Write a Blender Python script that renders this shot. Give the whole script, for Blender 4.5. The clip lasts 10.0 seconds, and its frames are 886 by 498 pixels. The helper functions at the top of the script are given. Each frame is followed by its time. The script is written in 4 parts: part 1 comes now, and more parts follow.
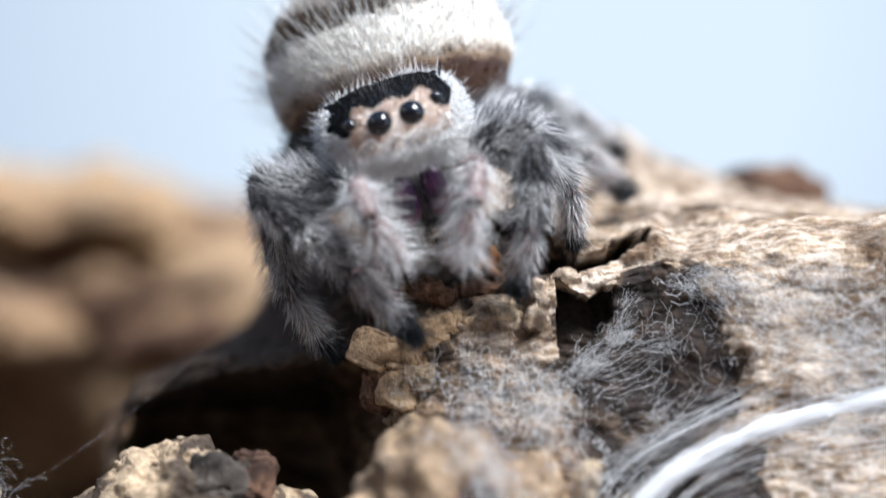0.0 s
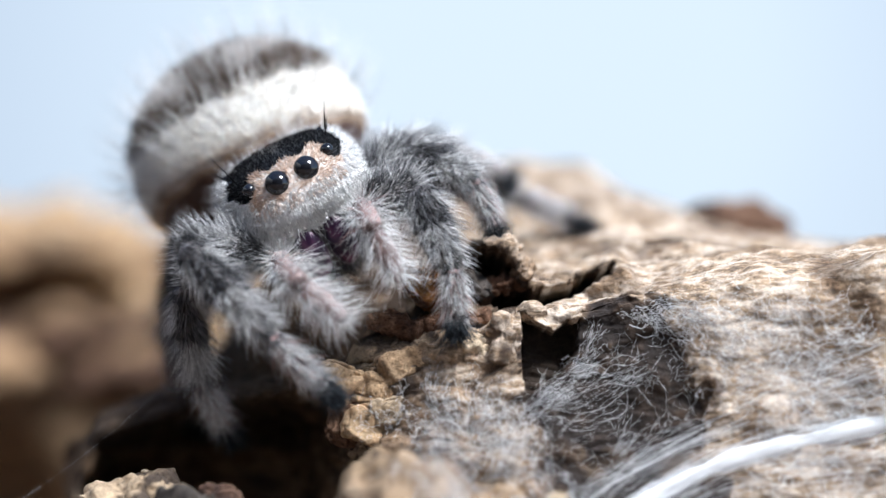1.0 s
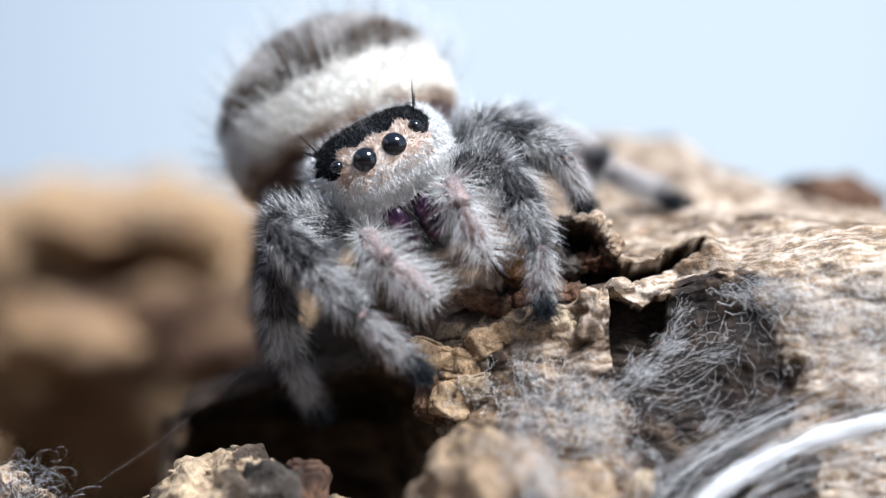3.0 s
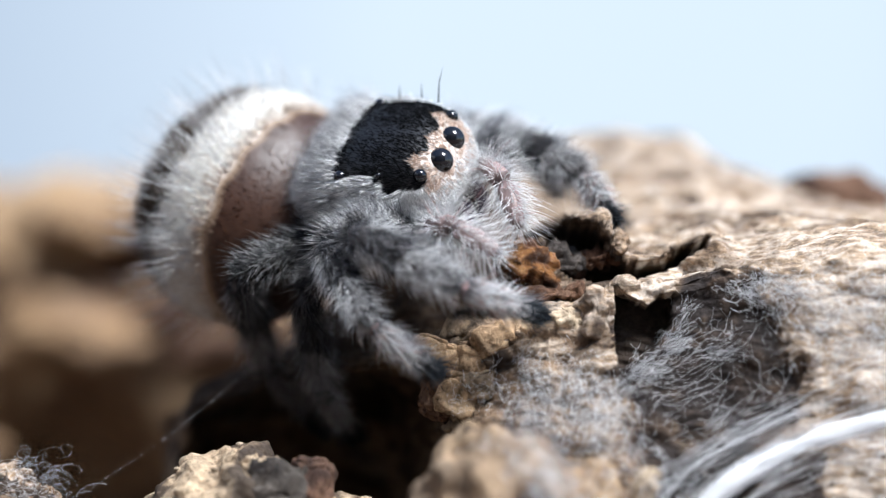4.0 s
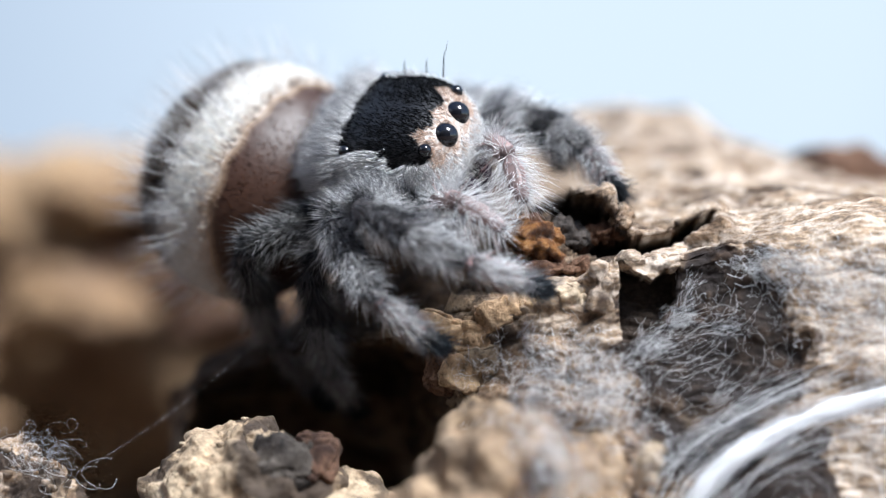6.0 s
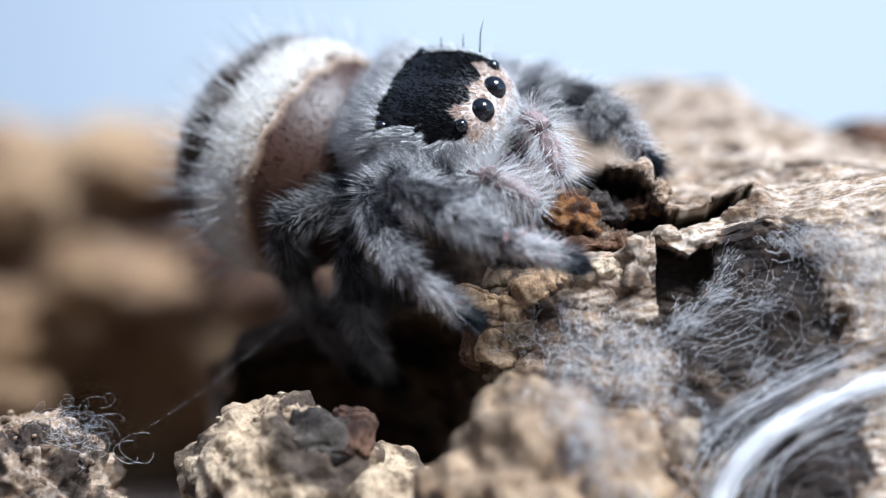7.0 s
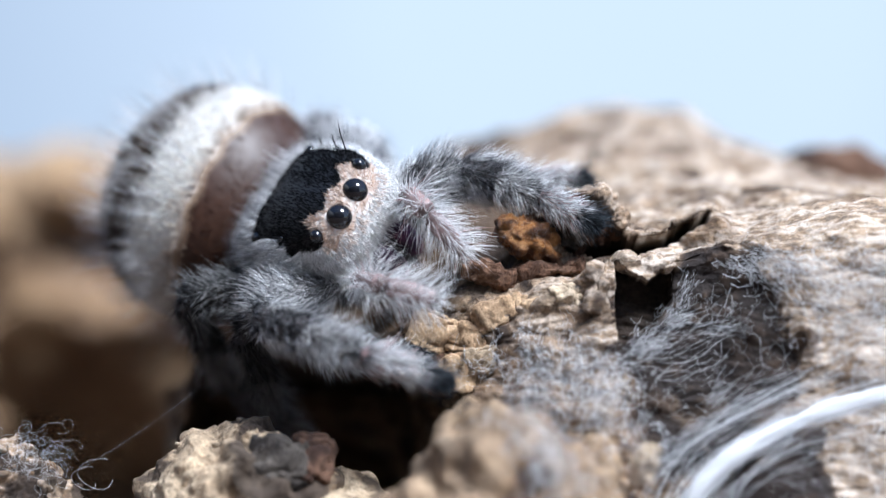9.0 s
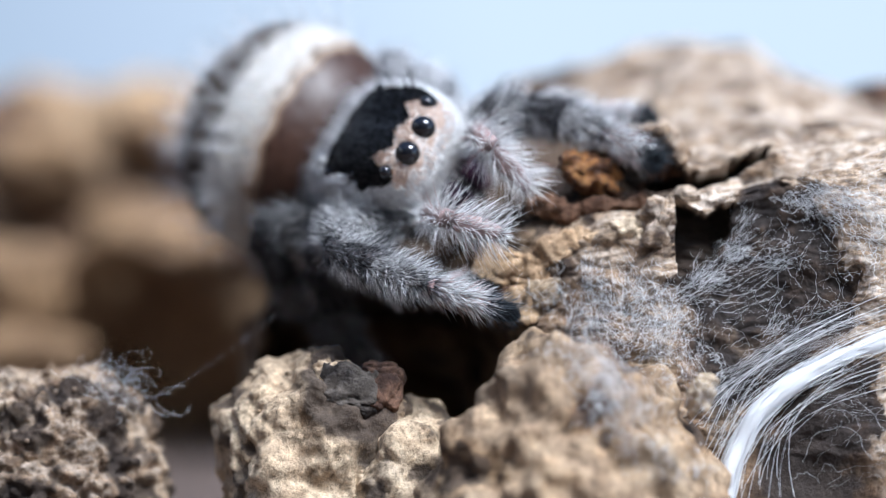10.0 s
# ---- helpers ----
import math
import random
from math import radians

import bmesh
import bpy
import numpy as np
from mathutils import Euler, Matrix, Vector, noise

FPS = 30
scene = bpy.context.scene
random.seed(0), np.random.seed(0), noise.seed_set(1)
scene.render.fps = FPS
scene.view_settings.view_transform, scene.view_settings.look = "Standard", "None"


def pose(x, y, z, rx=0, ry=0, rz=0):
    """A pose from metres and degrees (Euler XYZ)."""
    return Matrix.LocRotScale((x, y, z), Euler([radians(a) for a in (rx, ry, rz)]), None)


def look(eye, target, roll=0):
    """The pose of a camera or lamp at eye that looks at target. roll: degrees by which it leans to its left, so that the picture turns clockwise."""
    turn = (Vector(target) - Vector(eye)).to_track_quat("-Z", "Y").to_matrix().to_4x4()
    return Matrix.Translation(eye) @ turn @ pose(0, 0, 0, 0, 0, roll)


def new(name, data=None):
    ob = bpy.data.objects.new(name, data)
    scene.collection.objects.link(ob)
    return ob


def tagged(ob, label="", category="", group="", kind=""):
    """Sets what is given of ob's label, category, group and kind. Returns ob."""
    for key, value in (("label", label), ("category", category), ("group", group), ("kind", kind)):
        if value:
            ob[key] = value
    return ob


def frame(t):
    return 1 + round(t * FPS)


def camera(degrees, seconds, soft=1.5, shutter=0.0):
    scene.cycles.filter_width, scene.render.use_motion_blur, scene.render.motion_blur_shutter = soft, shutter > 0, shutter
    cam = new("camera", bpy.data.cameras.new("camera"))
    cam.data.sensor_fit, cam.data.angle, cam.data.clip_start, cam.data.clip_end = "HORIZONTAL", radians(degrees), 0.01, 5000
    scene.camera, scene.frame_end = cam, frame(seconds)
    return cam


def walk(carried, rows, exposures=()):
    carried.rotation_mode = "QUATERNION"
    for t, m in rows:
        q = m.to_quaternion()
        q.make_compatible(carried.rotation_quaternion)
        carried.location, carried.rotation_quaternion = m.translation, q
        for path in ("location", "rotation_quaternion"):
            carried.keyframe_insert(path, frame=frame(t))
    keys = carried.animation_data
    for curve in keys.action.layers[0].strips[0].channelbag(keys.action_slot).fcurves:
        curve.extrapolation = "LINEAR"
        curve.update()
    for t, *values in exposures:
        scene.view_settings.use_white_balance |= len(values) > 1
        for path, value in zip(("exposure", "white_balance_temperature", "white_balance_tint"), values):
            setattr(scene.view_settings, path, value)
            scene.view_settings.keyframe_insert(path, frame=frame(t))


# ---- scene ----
# All plan numbers are in millimetres; MM turns them into metres.
MM = 0.001
TAU = 2 * math.pi
rng = np.random.default_rng(7)

# ---- camera ----
cam = camera(20, 10.0, soft=1.15, shutter=0.35)
cam.data.dof.use_dof = True
cam.data.dof.focus_distance = 0.0745
cam.data.dof.aperture_fstop = 26.0
# seconds, eye x, y, z, pitch, yaw
PATH = [
    (0, -0.432, -74.00, 0.178, -0.561, -1.361),
    (0.1, -0.371, -74.00, 0.032, -0.101, -1.171),
    (0.2, -0.247, -74.00, -0.044, 0.138, -0.780),
    (0.3, -0.054, -74.00, -0.173, 0.546, -0.170),
    (0.4, 0.145, -74.00, -0.162, 0.510, 0.457),
    (0.5, 0.156, -74.00, -0.119, 0.375, 0.492),
    (0.6, -0.038, -74.00, -0.151, 0.477, -0.120),
    (0.7, -0.275, -74.00, -0.195, 0.615, -0.866),
    (0.8, -0.533, -74.00, -0.163, 0.512, -1.681),
    (1, -0.761, -74.00, -0.136, 0.429, -2.400),
    (1.2, -0.894, -74.00, -0.163, 0.514, -2.818),
    (1.5, -0.950, -74.00, -0.104, 0.327, -2.996),
    (1.7, -0.776, -74.00, -0.055, 0.174, -2.444),
    (2, -0.102, -74.00, -0.103, 0.324, -0.323),
    (2.2, -0.006, -74.00, -0.032, 0.101, -0.017),
    (2.5, 0.000, -74.00, -0.000, 0.000, 0.000),
    (2.7, 0.059, -74.00, 0.049, -0.154, 0.186),
    (3.8, 0.102, -74.00, 0.114, -0.358, 0.322),
    (4, 0.129, -74.00, 0.114, -0.359, 0.408),
    (4.2, -0.011, -74.00, 0.119, -0.375, -0.033),
    (4.5, -0.243, -74.00, 0.038, -0.119, -0.765),
    (4.7, 0.043, -74.00, 0.135, -0.425, 0.136),
    (5, 0.237, -74.00, 0.157, -0.495, 0.748),
    (5.2, 0.296, -74.00, 0.244, -0.768, 0.932),
    (5.5, 0.302, -74.00, 0.217, -0.683, 0.952),
    (5.7, 0.173, -74.00, 0.265, -0.837, 0.544),
    (6.8, 0.318, -74.00, 0.569, -1.793, 1.002),
    (6.9, 0.447, -74.00, 0.595, -1.877, 1.409),
    (7, 0.522, -74.00, 0.591, -1.861, 1.647),
    (7.2, 0.447, -74.00, 0.639, -2.013, 1.407),
    (7.5, 0.565, -74.00, 0.596, -1.879, 1.782),
    (7.7, 0.586, -74.00, 0.574, -1.810, 1.847),
    (8, 0.711, -74.00, 0.434, -1.368, 2.240),
    (8.2, 0.752, -74.00, 0.402, -1.267, 2.371),
    (8.5, 0.375, -74.00, 0.385, -1.213, 1.181),
    (8.7, 0.194, -74.00, 0.271, -0.853, 0.611),
    (9, 0.135, -74.00, 0.349, -1.100, 0.425),
    (9.2, 0.243, -74.00, 0.595, -1.876, 0.765),
    (9.5, 0.530, -74.00, 0.715, -2.255, 1.672),
    (9.7, 0.666, -74.00, 0.769, -2.424, 2.101),
    (9.8, 0.699, -74.00, 0.791, -2.493, 2.202),
    (9.93, 0.710, -76.20, 0.840, -2.886, 2.328),
    (10, 0.720, -76.40, 0.850, -2.916, 2.338),
]
walk(cam, [(t, pose(x * MM, y * MM, z * MM, 90 + pitch, 0, yaw)) for t, x, y, z, pitch, yaw in PATH],
     exposures=[(0, 0.44, 6020, 8.5), (5.7, 0.44, 6020, 8.5), (7, 0.41, 5620, 8), (10, 0.37, 5650, 9)])

# ---- light ----
world = bpy.data.worlds.new("world")
scene.world = world
world.use_nodes = True
wn = world.node_tree
sky = wn.nodes.new("ShaderNodeTexSky")
sky.sky_type = "NISHITA"
sky.sun_disc = False
sky.sun_elevation, sky.sun_rotation = radians(57), radians(132)
wn.links.new(sky.outputs[0], wn.nodes["Background"].inputs[0])
wn.nodes["Background"].inputs[1].default_value = 0.15

sun = new("sun", bpy.data.lights.new("sun", "SUN"))
sun.data.energy, sun.data.angle, sun.data.color = 5.8, radians(22), (1.0, 0.985, 0.965)
sun.matrix_world = look((0.40, -0.36, 0.84), (0, 0, 0))


# ---- materials ----
def material(name, rough=0.8):
    m = bpy.data.materials.new(name)
    m.use_nodes = True
    b = m.node_tree.nodes["Principled BSDF"]
    b.inputs["Roughness"].default_value = rough
    return m, m.node_tree, b


def ramp(nt, src, stops):
    r = nt.nodes.new("ShaderNodeValToRGB")
    el = r.color_ramp.elements
    while len(el) < len(stops):
        el.new(0.5)
    for e, (p, c) in zip(el, stops):
        e.position, e.color = p, (*c, 1)
    nt.links.new(src, r.inputs[0])
    return r.outputs[0]


def noise_tex(nt, co, scale, detail=6, rough=0.6, kind="FBM"):
    n = nt.nodes.new("ShaderNodeTexNoise")
    n.noise_type = kind
    n.inputs["Scale"].default_value, n.inputs["Detail"].default_value = scale, detail
    n.inputs["Roughness"].default_value = rough
    nt.links.new(co, n.inputs["Vector"])
    return n.outputs[0]


def mix(nt, fac, a, b, mode="MIX"):
    m = nt.nodes.new("ShaderNodeMix")
    m.data_type, m.blend_type = "RGBA", mode
    for sock, val in ((m.inputs[0], fac), (m.inputs[6], a), (m.inputs[7], b)):
        if isinstance(val, bpy.types.NodeSocket):
            nt.links.new(val, sock)
        elif isinstance(val, tuple):
            sock.default_value = (*val, 1)
        else:
            sock.default_value = val
    return m.outputs[2]


def attr(nt, name):
    a = nt.nodes.new("ShaderNodeAttribute")
    a.attribute_name = name
    return a


def bump(nt, bsdf, height, strength, dist):
    b = nt.nodes.new("ShaderNodeBump")
    b.inputs["Strength"].default_value, b.inputs["Distance"].default_value = strength, dist
    nt.links.new(height, b.inputs["Height"])
    nt.links.new(b.outputs[0], bsdf.inputs["Normal"])


def bark_material(name, stops, dark, pale, fibrous=0.0, blotchy=0.8):
    """Cork bark: tan crust and grey skin at two scales; one attribute darkens for stains and painted shade, the other
    pales for dried crust and painted light.
    """
    m, nt, b = material(name, 0.85)
    b.inputs["Specular IOR Level"].default_value = 0.25
    co = nt.nodes.new("ShaderNodeTexCoord").outputs["Object"]
    big = noise_tex(nt, co, 330, 7, 0.62)
    fine = noise_tex(nt, co, 2600, 6, 0.7)
    col = ramp(nt, big, stops)
    grain = ramp(nt, fine, [(0.34, (0.22, 0.2, 0.18)), (0.47, (0.85, 0.84, 0.83)), (0.58, (1.0, 1.0, 1.0)), (0.7, (1.7, 1.65, 1.6))])
    col = mix(nt, 0.85, col, grain, "MULTIPLY")
    specks = ramp(nt, noise_tex(nt, co, 7500, 4, 0.75), [(0.36, (0.25, 0.23, 0.2)), (0.46, (0.95, 0.95, 0.95)), (0.56, (1.0, 1.0, 1.0)), (0.68, (1.6, 1.55, 1.45))])
    col = mix(nt, 0.8, col, specks, "MULTIPLY")
    grain = mix(nt, 0.8, grain, specks, "MULTIPLY")
    blotch = ramp(nt, noise_tex(nt, co, 850, 7, 0.72), [(0.36, (0.42, 0.36, 0.32)), (0.46, (0.88, 0.85, 0.83)), (0.55, (1.0, 1.0, 1.0)), (0.66, (1.25, 1.2, 1.17))])
    col = mix(nt, blotchy, col, blotch, "MULTIPLY")
    col = mix(nt, attr(nt, "stain_shade").outputs["Fac"], col, mix(nt, fine, dark, tuple(c * 2.2 for c in dark)))
    along = nt.nodes.new("ShaderNodeMapping")
    along.inputs["Rotation"].default_value = (0, radians(-8), 0)
    along.inputs["Scale"].default_value = (0.3, 1.0, 1.0)
    nt.links.new(co, along.inputs[0])
    fibre = ramp(nt, noise_tex(nt, along.outputs[0], 3800, 5, 0.65), [(0.38, (0.10, 0.06, 0.035)), (0.46, (0.62, 0.47, 0.30)), (0.53, (1.0, 0.97, 0.93)), (0.64, (1.35, 1.35, 1.35))])
    crust = mix(nt, 0.6, pale, grain, "MULTIPLY")
    crust = mix(nt, 0.55, crust, blotch, "MULTIPLY")
    crust = mix(nt, fibrous, crust, fibre, "MULTIPLY")
    col = mix(nt, attr(nt, "dry_lit").outputs["Fac"], col, crust)
    nt.links.new(col, b.inputs["Base Color"])
    bump(nt, b, mix(nt, 0.5, fine, noise_tex(nt, co, 7500, 4, 0.7)), 1.0, 0.00016)
    return m


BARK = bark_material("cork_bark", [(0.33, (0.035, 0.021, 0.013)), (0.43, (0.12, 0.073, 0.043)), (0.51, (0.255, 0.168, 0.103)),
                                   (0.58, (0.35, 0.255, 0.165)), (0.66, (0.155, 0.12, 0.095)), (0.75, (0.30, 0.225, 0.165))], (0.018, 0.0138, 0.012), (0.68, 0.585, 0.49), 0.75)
BARK_BACK = bark_material("weathered_bark", [(0.32, (0.04, 0.021, 0.011)), (0.45, (0.15, 0.08, 0.038)), (0.55, (0.30, 0.18, 0.088)),
                                             (0.72, (0.32, 0.20, 0.10))], (0.085, 0.05, 0.034), (0.48, 0.335, 0.20))

BARK_GREY = bark_material("dark_grey_crust", [(0.33, (0.012, 0.01, 0.01)), (0.45, (0.045, 0.038, 0.035)), (0.58, (0.10, 0.085, 0.075)), (0.72, (0.18, 0.15, 0.12))], (0.012, 0.01, 0.009), (0.2, 0.17, 0.14))
BARK_RED = bark_material("red_brown_bark", [(0.33, (0.03, 0.014, 0.01)), (0.45, (0.10, 0.05, 0.03)), (0.55, (0.155, 0.085, 0.052)), (0.72, (0.24, 0.155, 0.105))], (0.025, 0.015, 0.012), (0.28, 0.17, 0.115))
BARK_TAN = bark_material("inner_cork", [(0.33, (0.10, 0.06, 0.032)), (0.42, (0.32, 0.21, 0.12)), (0.5, (0.50, 0.36, 0.225)), (0.6, (0.58, 0.45, 0.305)), (0.68, (0.26, 0.21, 0.17)), (0.75, (0.46, 0.36, 0.26))], (0.03, 0.022, 0.018), (0.66, 0.54, 0.39), 0.0, 0.4)
LEDGE = bark_material("lumpy_tan_cork", [(0.33, (0.07, 0.035, 0.017)), (0.42, (0.24, 0.14, 0.07)), (0.5, (0.38, 0.25, 0.14)), (0.6, (0.44, 0.32, 0.20)), (0.68, (0.17, 0.135, 0.115)), (0.75, (0.36, 0.27, 0.19))], (0.03, 0.022, 0.018), (0.46, 0.37, 0.27), 0.0, 0.6)
PLATE = bark_material("warm_inner_cork", [(0.3, (0.13, 0.065, 0.03)), (0.4, (0.36, 0.21, 0.105)), (0.52, (0.50, 0.325, 0.18)), (0.7, (0.56, 0.40, 0.25))], (0.045, 0.022, 0.014), (0.62, 0.46, 0.30), 0.0, 0.5)

FUR, nt, b = material("fur", 0.6)
b.inputs["Specular IOR Level"].default_value = 0.1
tint = attr(nt, "tint").outputs["Color"]
nt.links.new(tint, b.inputs["Base Color"])
glow, both = nt.nodes.new("ShaderNodeBsdfTranslucent"), nt.nodes.new("ShaderNodeMixShader")
nt.links.new(tint, glow.inputs[0])
both.inputs[0].default_value = 0.4
nt.links.new(b.outputs[0], both.inputs[1])
nt.links.new(glow.outputs[0], both.inputs[2])
nt.links.new(both.outputs[0], nt.nodes["Material Output"].inputs[0])
SKIN, nt, b = material("spider_skin", 0.46)
co = nt.nodes.new("ShaderNodeTexCoord").outputs["Object"]
nt.links.new(mix(nt, 0.5, attr(nt, "tint").outputs["Color"], ramp(nt, noise_tex(nt, co, 3000), [(0.3, (0.6, 0.6, 0.6)), (0.7, (1.2, 1.2, 1.2))]), "MULTIPLY"),
             b.inputs["Base Color"])
bump(nt, b, noise_tex(nt, co, 6000), 0.4, 0.00004)
EYE, nt, b = material("black_eye", 0.04)
b.inputs["Base Color"].default_value = (0.006, 0.006, 0.008, 1)
b.inputs["IOR"].default_value = 1.6
FANG, nt, b = material("iridescent_chelicera", 0.28)
co = nt.nodes.new("ShaderNodeTexCoord").outputs["Object"]
nt.links.new(ramp(nt, noise_tex(nt, co, 900, 3), [(0.35, (0.008, 0.006, 0.014)), (0.5, (0.028, 0.008, 0.032)), (0.64, (0.11, 0.03, 0.07))]), b.inputs["Base Color"])
b.inputs["Metallic"].default_value = 0.3
SILK, nt, b = material("spider_silk", 0.3)
glow, both = nt.nodes.new("ShaderNodeBsdfTranslucent"), nt.nodes.new("ShaderNodeMixShader")
glow.inputs[0].default_value = (0.95, 0.96, 0.97, 1)
both.inputs[0].default_value = 0.3
nt.links.new(b.outputs[0], both.inputs[1])
nt.links.new(glow.outputs[0], both.inputs[2])
nt.links.new(both.outputs[0], nt.nodes["Material Output"].inputs[0])
b.inputs["Base Color"].default_value = (0.95, 0.955, 0.965, 1)
SOIL, nt, b = material("dark_substrate", 0.95)
co = nt.nodes.new("ShaderNodeTexCoord").outputs["Object"]
nt.links.new(ramp(nt, noise_tex(nt, co, 500), [(0.35, (0.06, 0.041, 0.033)), (0.65, (0.16, 0.112, 0.088))]), b.inputs["Base Color"])
bump(nt, b, noise_tex(nt, co, 1500), 1.0, 0.0004)
# Backdrop glows by itself; the dimming towards its edges is in the emission colour.
BACKDROP = bpy.data.materials.new("glowing_backdrop")
BACKDROP.use_nodes = True
nt = BACKDROP.node_tree
nt.nodes.clear()
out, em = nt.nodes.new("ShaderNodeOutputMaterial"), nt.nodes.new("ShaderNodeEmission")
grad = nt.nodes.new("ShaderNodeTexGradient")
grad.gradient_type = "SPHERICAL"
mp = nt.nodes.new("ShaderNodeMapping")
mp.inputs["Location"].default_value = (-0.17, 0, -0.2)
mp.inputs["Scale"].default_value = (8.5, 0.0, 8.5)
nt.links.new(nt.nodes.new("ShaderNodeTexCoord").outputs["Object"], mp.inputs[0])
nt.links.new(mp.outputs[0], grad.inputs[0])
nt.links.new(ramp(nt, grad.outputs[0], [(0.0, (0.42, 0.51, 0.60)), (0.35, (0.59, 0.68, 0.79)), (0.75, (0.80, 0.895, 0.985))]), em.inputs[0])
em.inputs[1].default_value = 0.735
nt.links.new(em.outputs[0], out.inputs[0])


# ---- mesh helpers ----
def part(name, verts, faces, mat, parent=None, label="", smooth=True, **attrs):
    """One mesh object out of vertices in millimetres. attrs: colours or values for each vertex."""
    me = bpy.data.meshes.new(name)
    faces = np.asarray(faces)
    verts = np.asarray(verts, float)
    k, n = faces.shape[1], len(faces)
    me.vertices.add(len(verts))
    me.vertices.foreach_set("co", (verts * MM).ravel())
    me.loops.add(n * k)
    me.loops.foreach_set("vertex_index", faces.ravel().astype(np.int32))
    me.polygons.add(n)
    me.polygons.foreach_set("loop_start", np.arange(0, n * k, k, dtype=np.int32))
    me.update(calc_edges=True)
    if smooth:
        me.polygons.foreach_set("use_smooth", np.ones(n, bool))
    for key, value in attrs.items():
        value = np.asarray(value, float)
        if value.ndim == 2:
            a = me.attributes.new(key, "FLOAT_COLOR", "POINT")
            a.data.foreach_set("color", np.c_[value, np.ones(len(value))].ravel())
        else:
            me.attributes.new(key, "FLOAT", "POINT").data.foreach_set("value", value.ravel())
    me.materials.append(mat)
    me.validate()
    ob = new(name, me)
    ob.parent = parent
    if label:
        tagged(ob, label)
    return ob


def join(pieces):
    """Several (verts, faces) as one."""
    vs, fs, n = [], [], 0
    for v, f in pieces:
        vs.append(np.asarray(v, float))
        fs.append(np.asarray(f) + n)
        n += len(v)
    return np.concatenate(vs), np.concatenate(fs)


def grid_faces(nu, nv, wrap_u=False):
    i, j = np.meshgrid(np.arange(nu if wrap_u else nu - 1), np.arange(nv - 1), indexing="ij")
    a, b = i * nv + j, ((i + 1) % nu) * nv + j
    return np.stack([a, b, b + 1, a + 1], -1).reshape(-1, 4)


def fbm(points, scale, octaves=5, ridged=False, shift=0.0):
    """Noise of about -1 to 1 at points in millimetres; scale: the size of the largest lumps."""
    res = np.empty(len(points))
    for n, p in enumerate(points):
        q = Vector(((p[0] + shift) / scale, (p[1] + shift) / scale, p[2] / scale))
        res[n] = noise.ridged_multi_fractal(q, 0.9, 2.1, octaves, 1.0, 2.0) - 1.2 if ridged else noise.fractal(q, 0.8, 2.1, octaves)
    return res


def plates(points, size, shift=0.0):
    """How deep in the cracks between plates of about that size: 0 on a plate, 1 in a crack."""
    res = np.empty(len(points))
    for n, p in enumerate(points):
        d = noise.voronoi(Vector(((p[0] + shift) / size, (p[1] + shift) / size, p[2] / size * 1.25)))[0]
        res[n] = d[1] - d[0]
    return np.exp(-res / 0.09)


def grid_normals(P):
    """Normals of a grid of points (nu, nv, 3)."""
    n = np.cross(np.gradient(P, axis=0), np.gradient(P, axis=1))
    return n / (np.linalg.norm(n, axis=-1, keepdims=True) + 1e-9)


def unit(v):
    v = np.asarray(v, float)
    return v / (np.linalg.norm(v, axis=-1, keepdims=True) + 1e-12)


def superellipsoid(radii, e1, e2):
    """A function of (theta, phi) arrays: points; e under 1 is boxier. theta runs round z, phi from -90 to 90 degrees."""
    def power(v, e):
        return np.sign(v) * np.abs(v) ** e

    def surface(th, ph):
        c = power(np.cos(ph), e1)
        return np.stack([radii[0] * c * power(np.cos(th), e2), radii[1] * c * power(np.sin(th), e2), radii[2] * power(np.sin(ph), e1)], -1)
    return surface


def closed(surface, nu=48, nv=32):
    th, ph = np.meshgrid(np.linspace(0, TAU, nu, endpoint=False), np.linspace(-math.pi / 2 + 1e-3, math.pi / 2 - 1e-3, nv), indexing="ij")
    return surface(th.ravel(), ph.ravel()), grid_faces(nu, nv, True)


def scatter(surface, n):
    """n random roots on a closed surface, with their normals."""
    th, ph = rng.uniform(0, TAU, n), np.arcsin(rng.uniform(-1, 1, n))
    e = 1e-3
    p = surface(th, ph)
    nrm = unit(np.cross(surface(th + e, ph) - p, surface(th, ph + e) - p))
    flip = (nrm * p).sum(-1) < 0
    nrm[flip] *= -1
    return p, nrm


def fur(name, parent, roots, way, length, width, tint, bend=None, label=""):
    """Tapered bent hairs as one mesh: roots and ways (n, 3), lengths and widths (n), tints (n, 3)."""
    n = len(roots)
    way = unit(way)
    side = unit(np.cross(way, rng.normal(size=(n, 3))))
    other = np.cross(way, side)
    bend = np.zeros((n, 3)) if bend is None else bend
    L, W = np.asarray(length)[:, None], np.asarray(width)[:, None]
    mid = roots + way * L * 0.5 + bend * L * 0.12
    tip = roots + way * L + bend * L * 0.5
    base = roots - way * L * 0.08
    ring = [(side * math.cos(a) + other * math.sin(a)) for a in (0, TAU / 3, 2 * TAU / 3)]
    V = np.stack([base + r * W for r in ring] + [mid + r * W * 0.75 for r in ring] + [tip], 1)
    t = []
    for a in range(3):
        c = (a + 1) % 3
        t += [(a, c, 3 + c), (a, 3 + c, 3 + a), (3 + a, 3 + c, 6)]
    F = (np.array(t)[None] + 7 * np.arange(n)[:, None, None]).reshape(-1, 3)
    return tagged(part(name, V.reshape(-1, 3), F, FUR, parent, label, tint=np.repeat(np.clip(tint, 0, 1), 7, 0)), kind="stuff")


def tints(n, colours, weights, spread=0.12):
    c = np.asarray(colours, float)[rng.choice(len(colours), n, p=np.asarray(weights) / sum(weights))]
    return c * (1 + rng.normal(0, spread, (n, 1)))


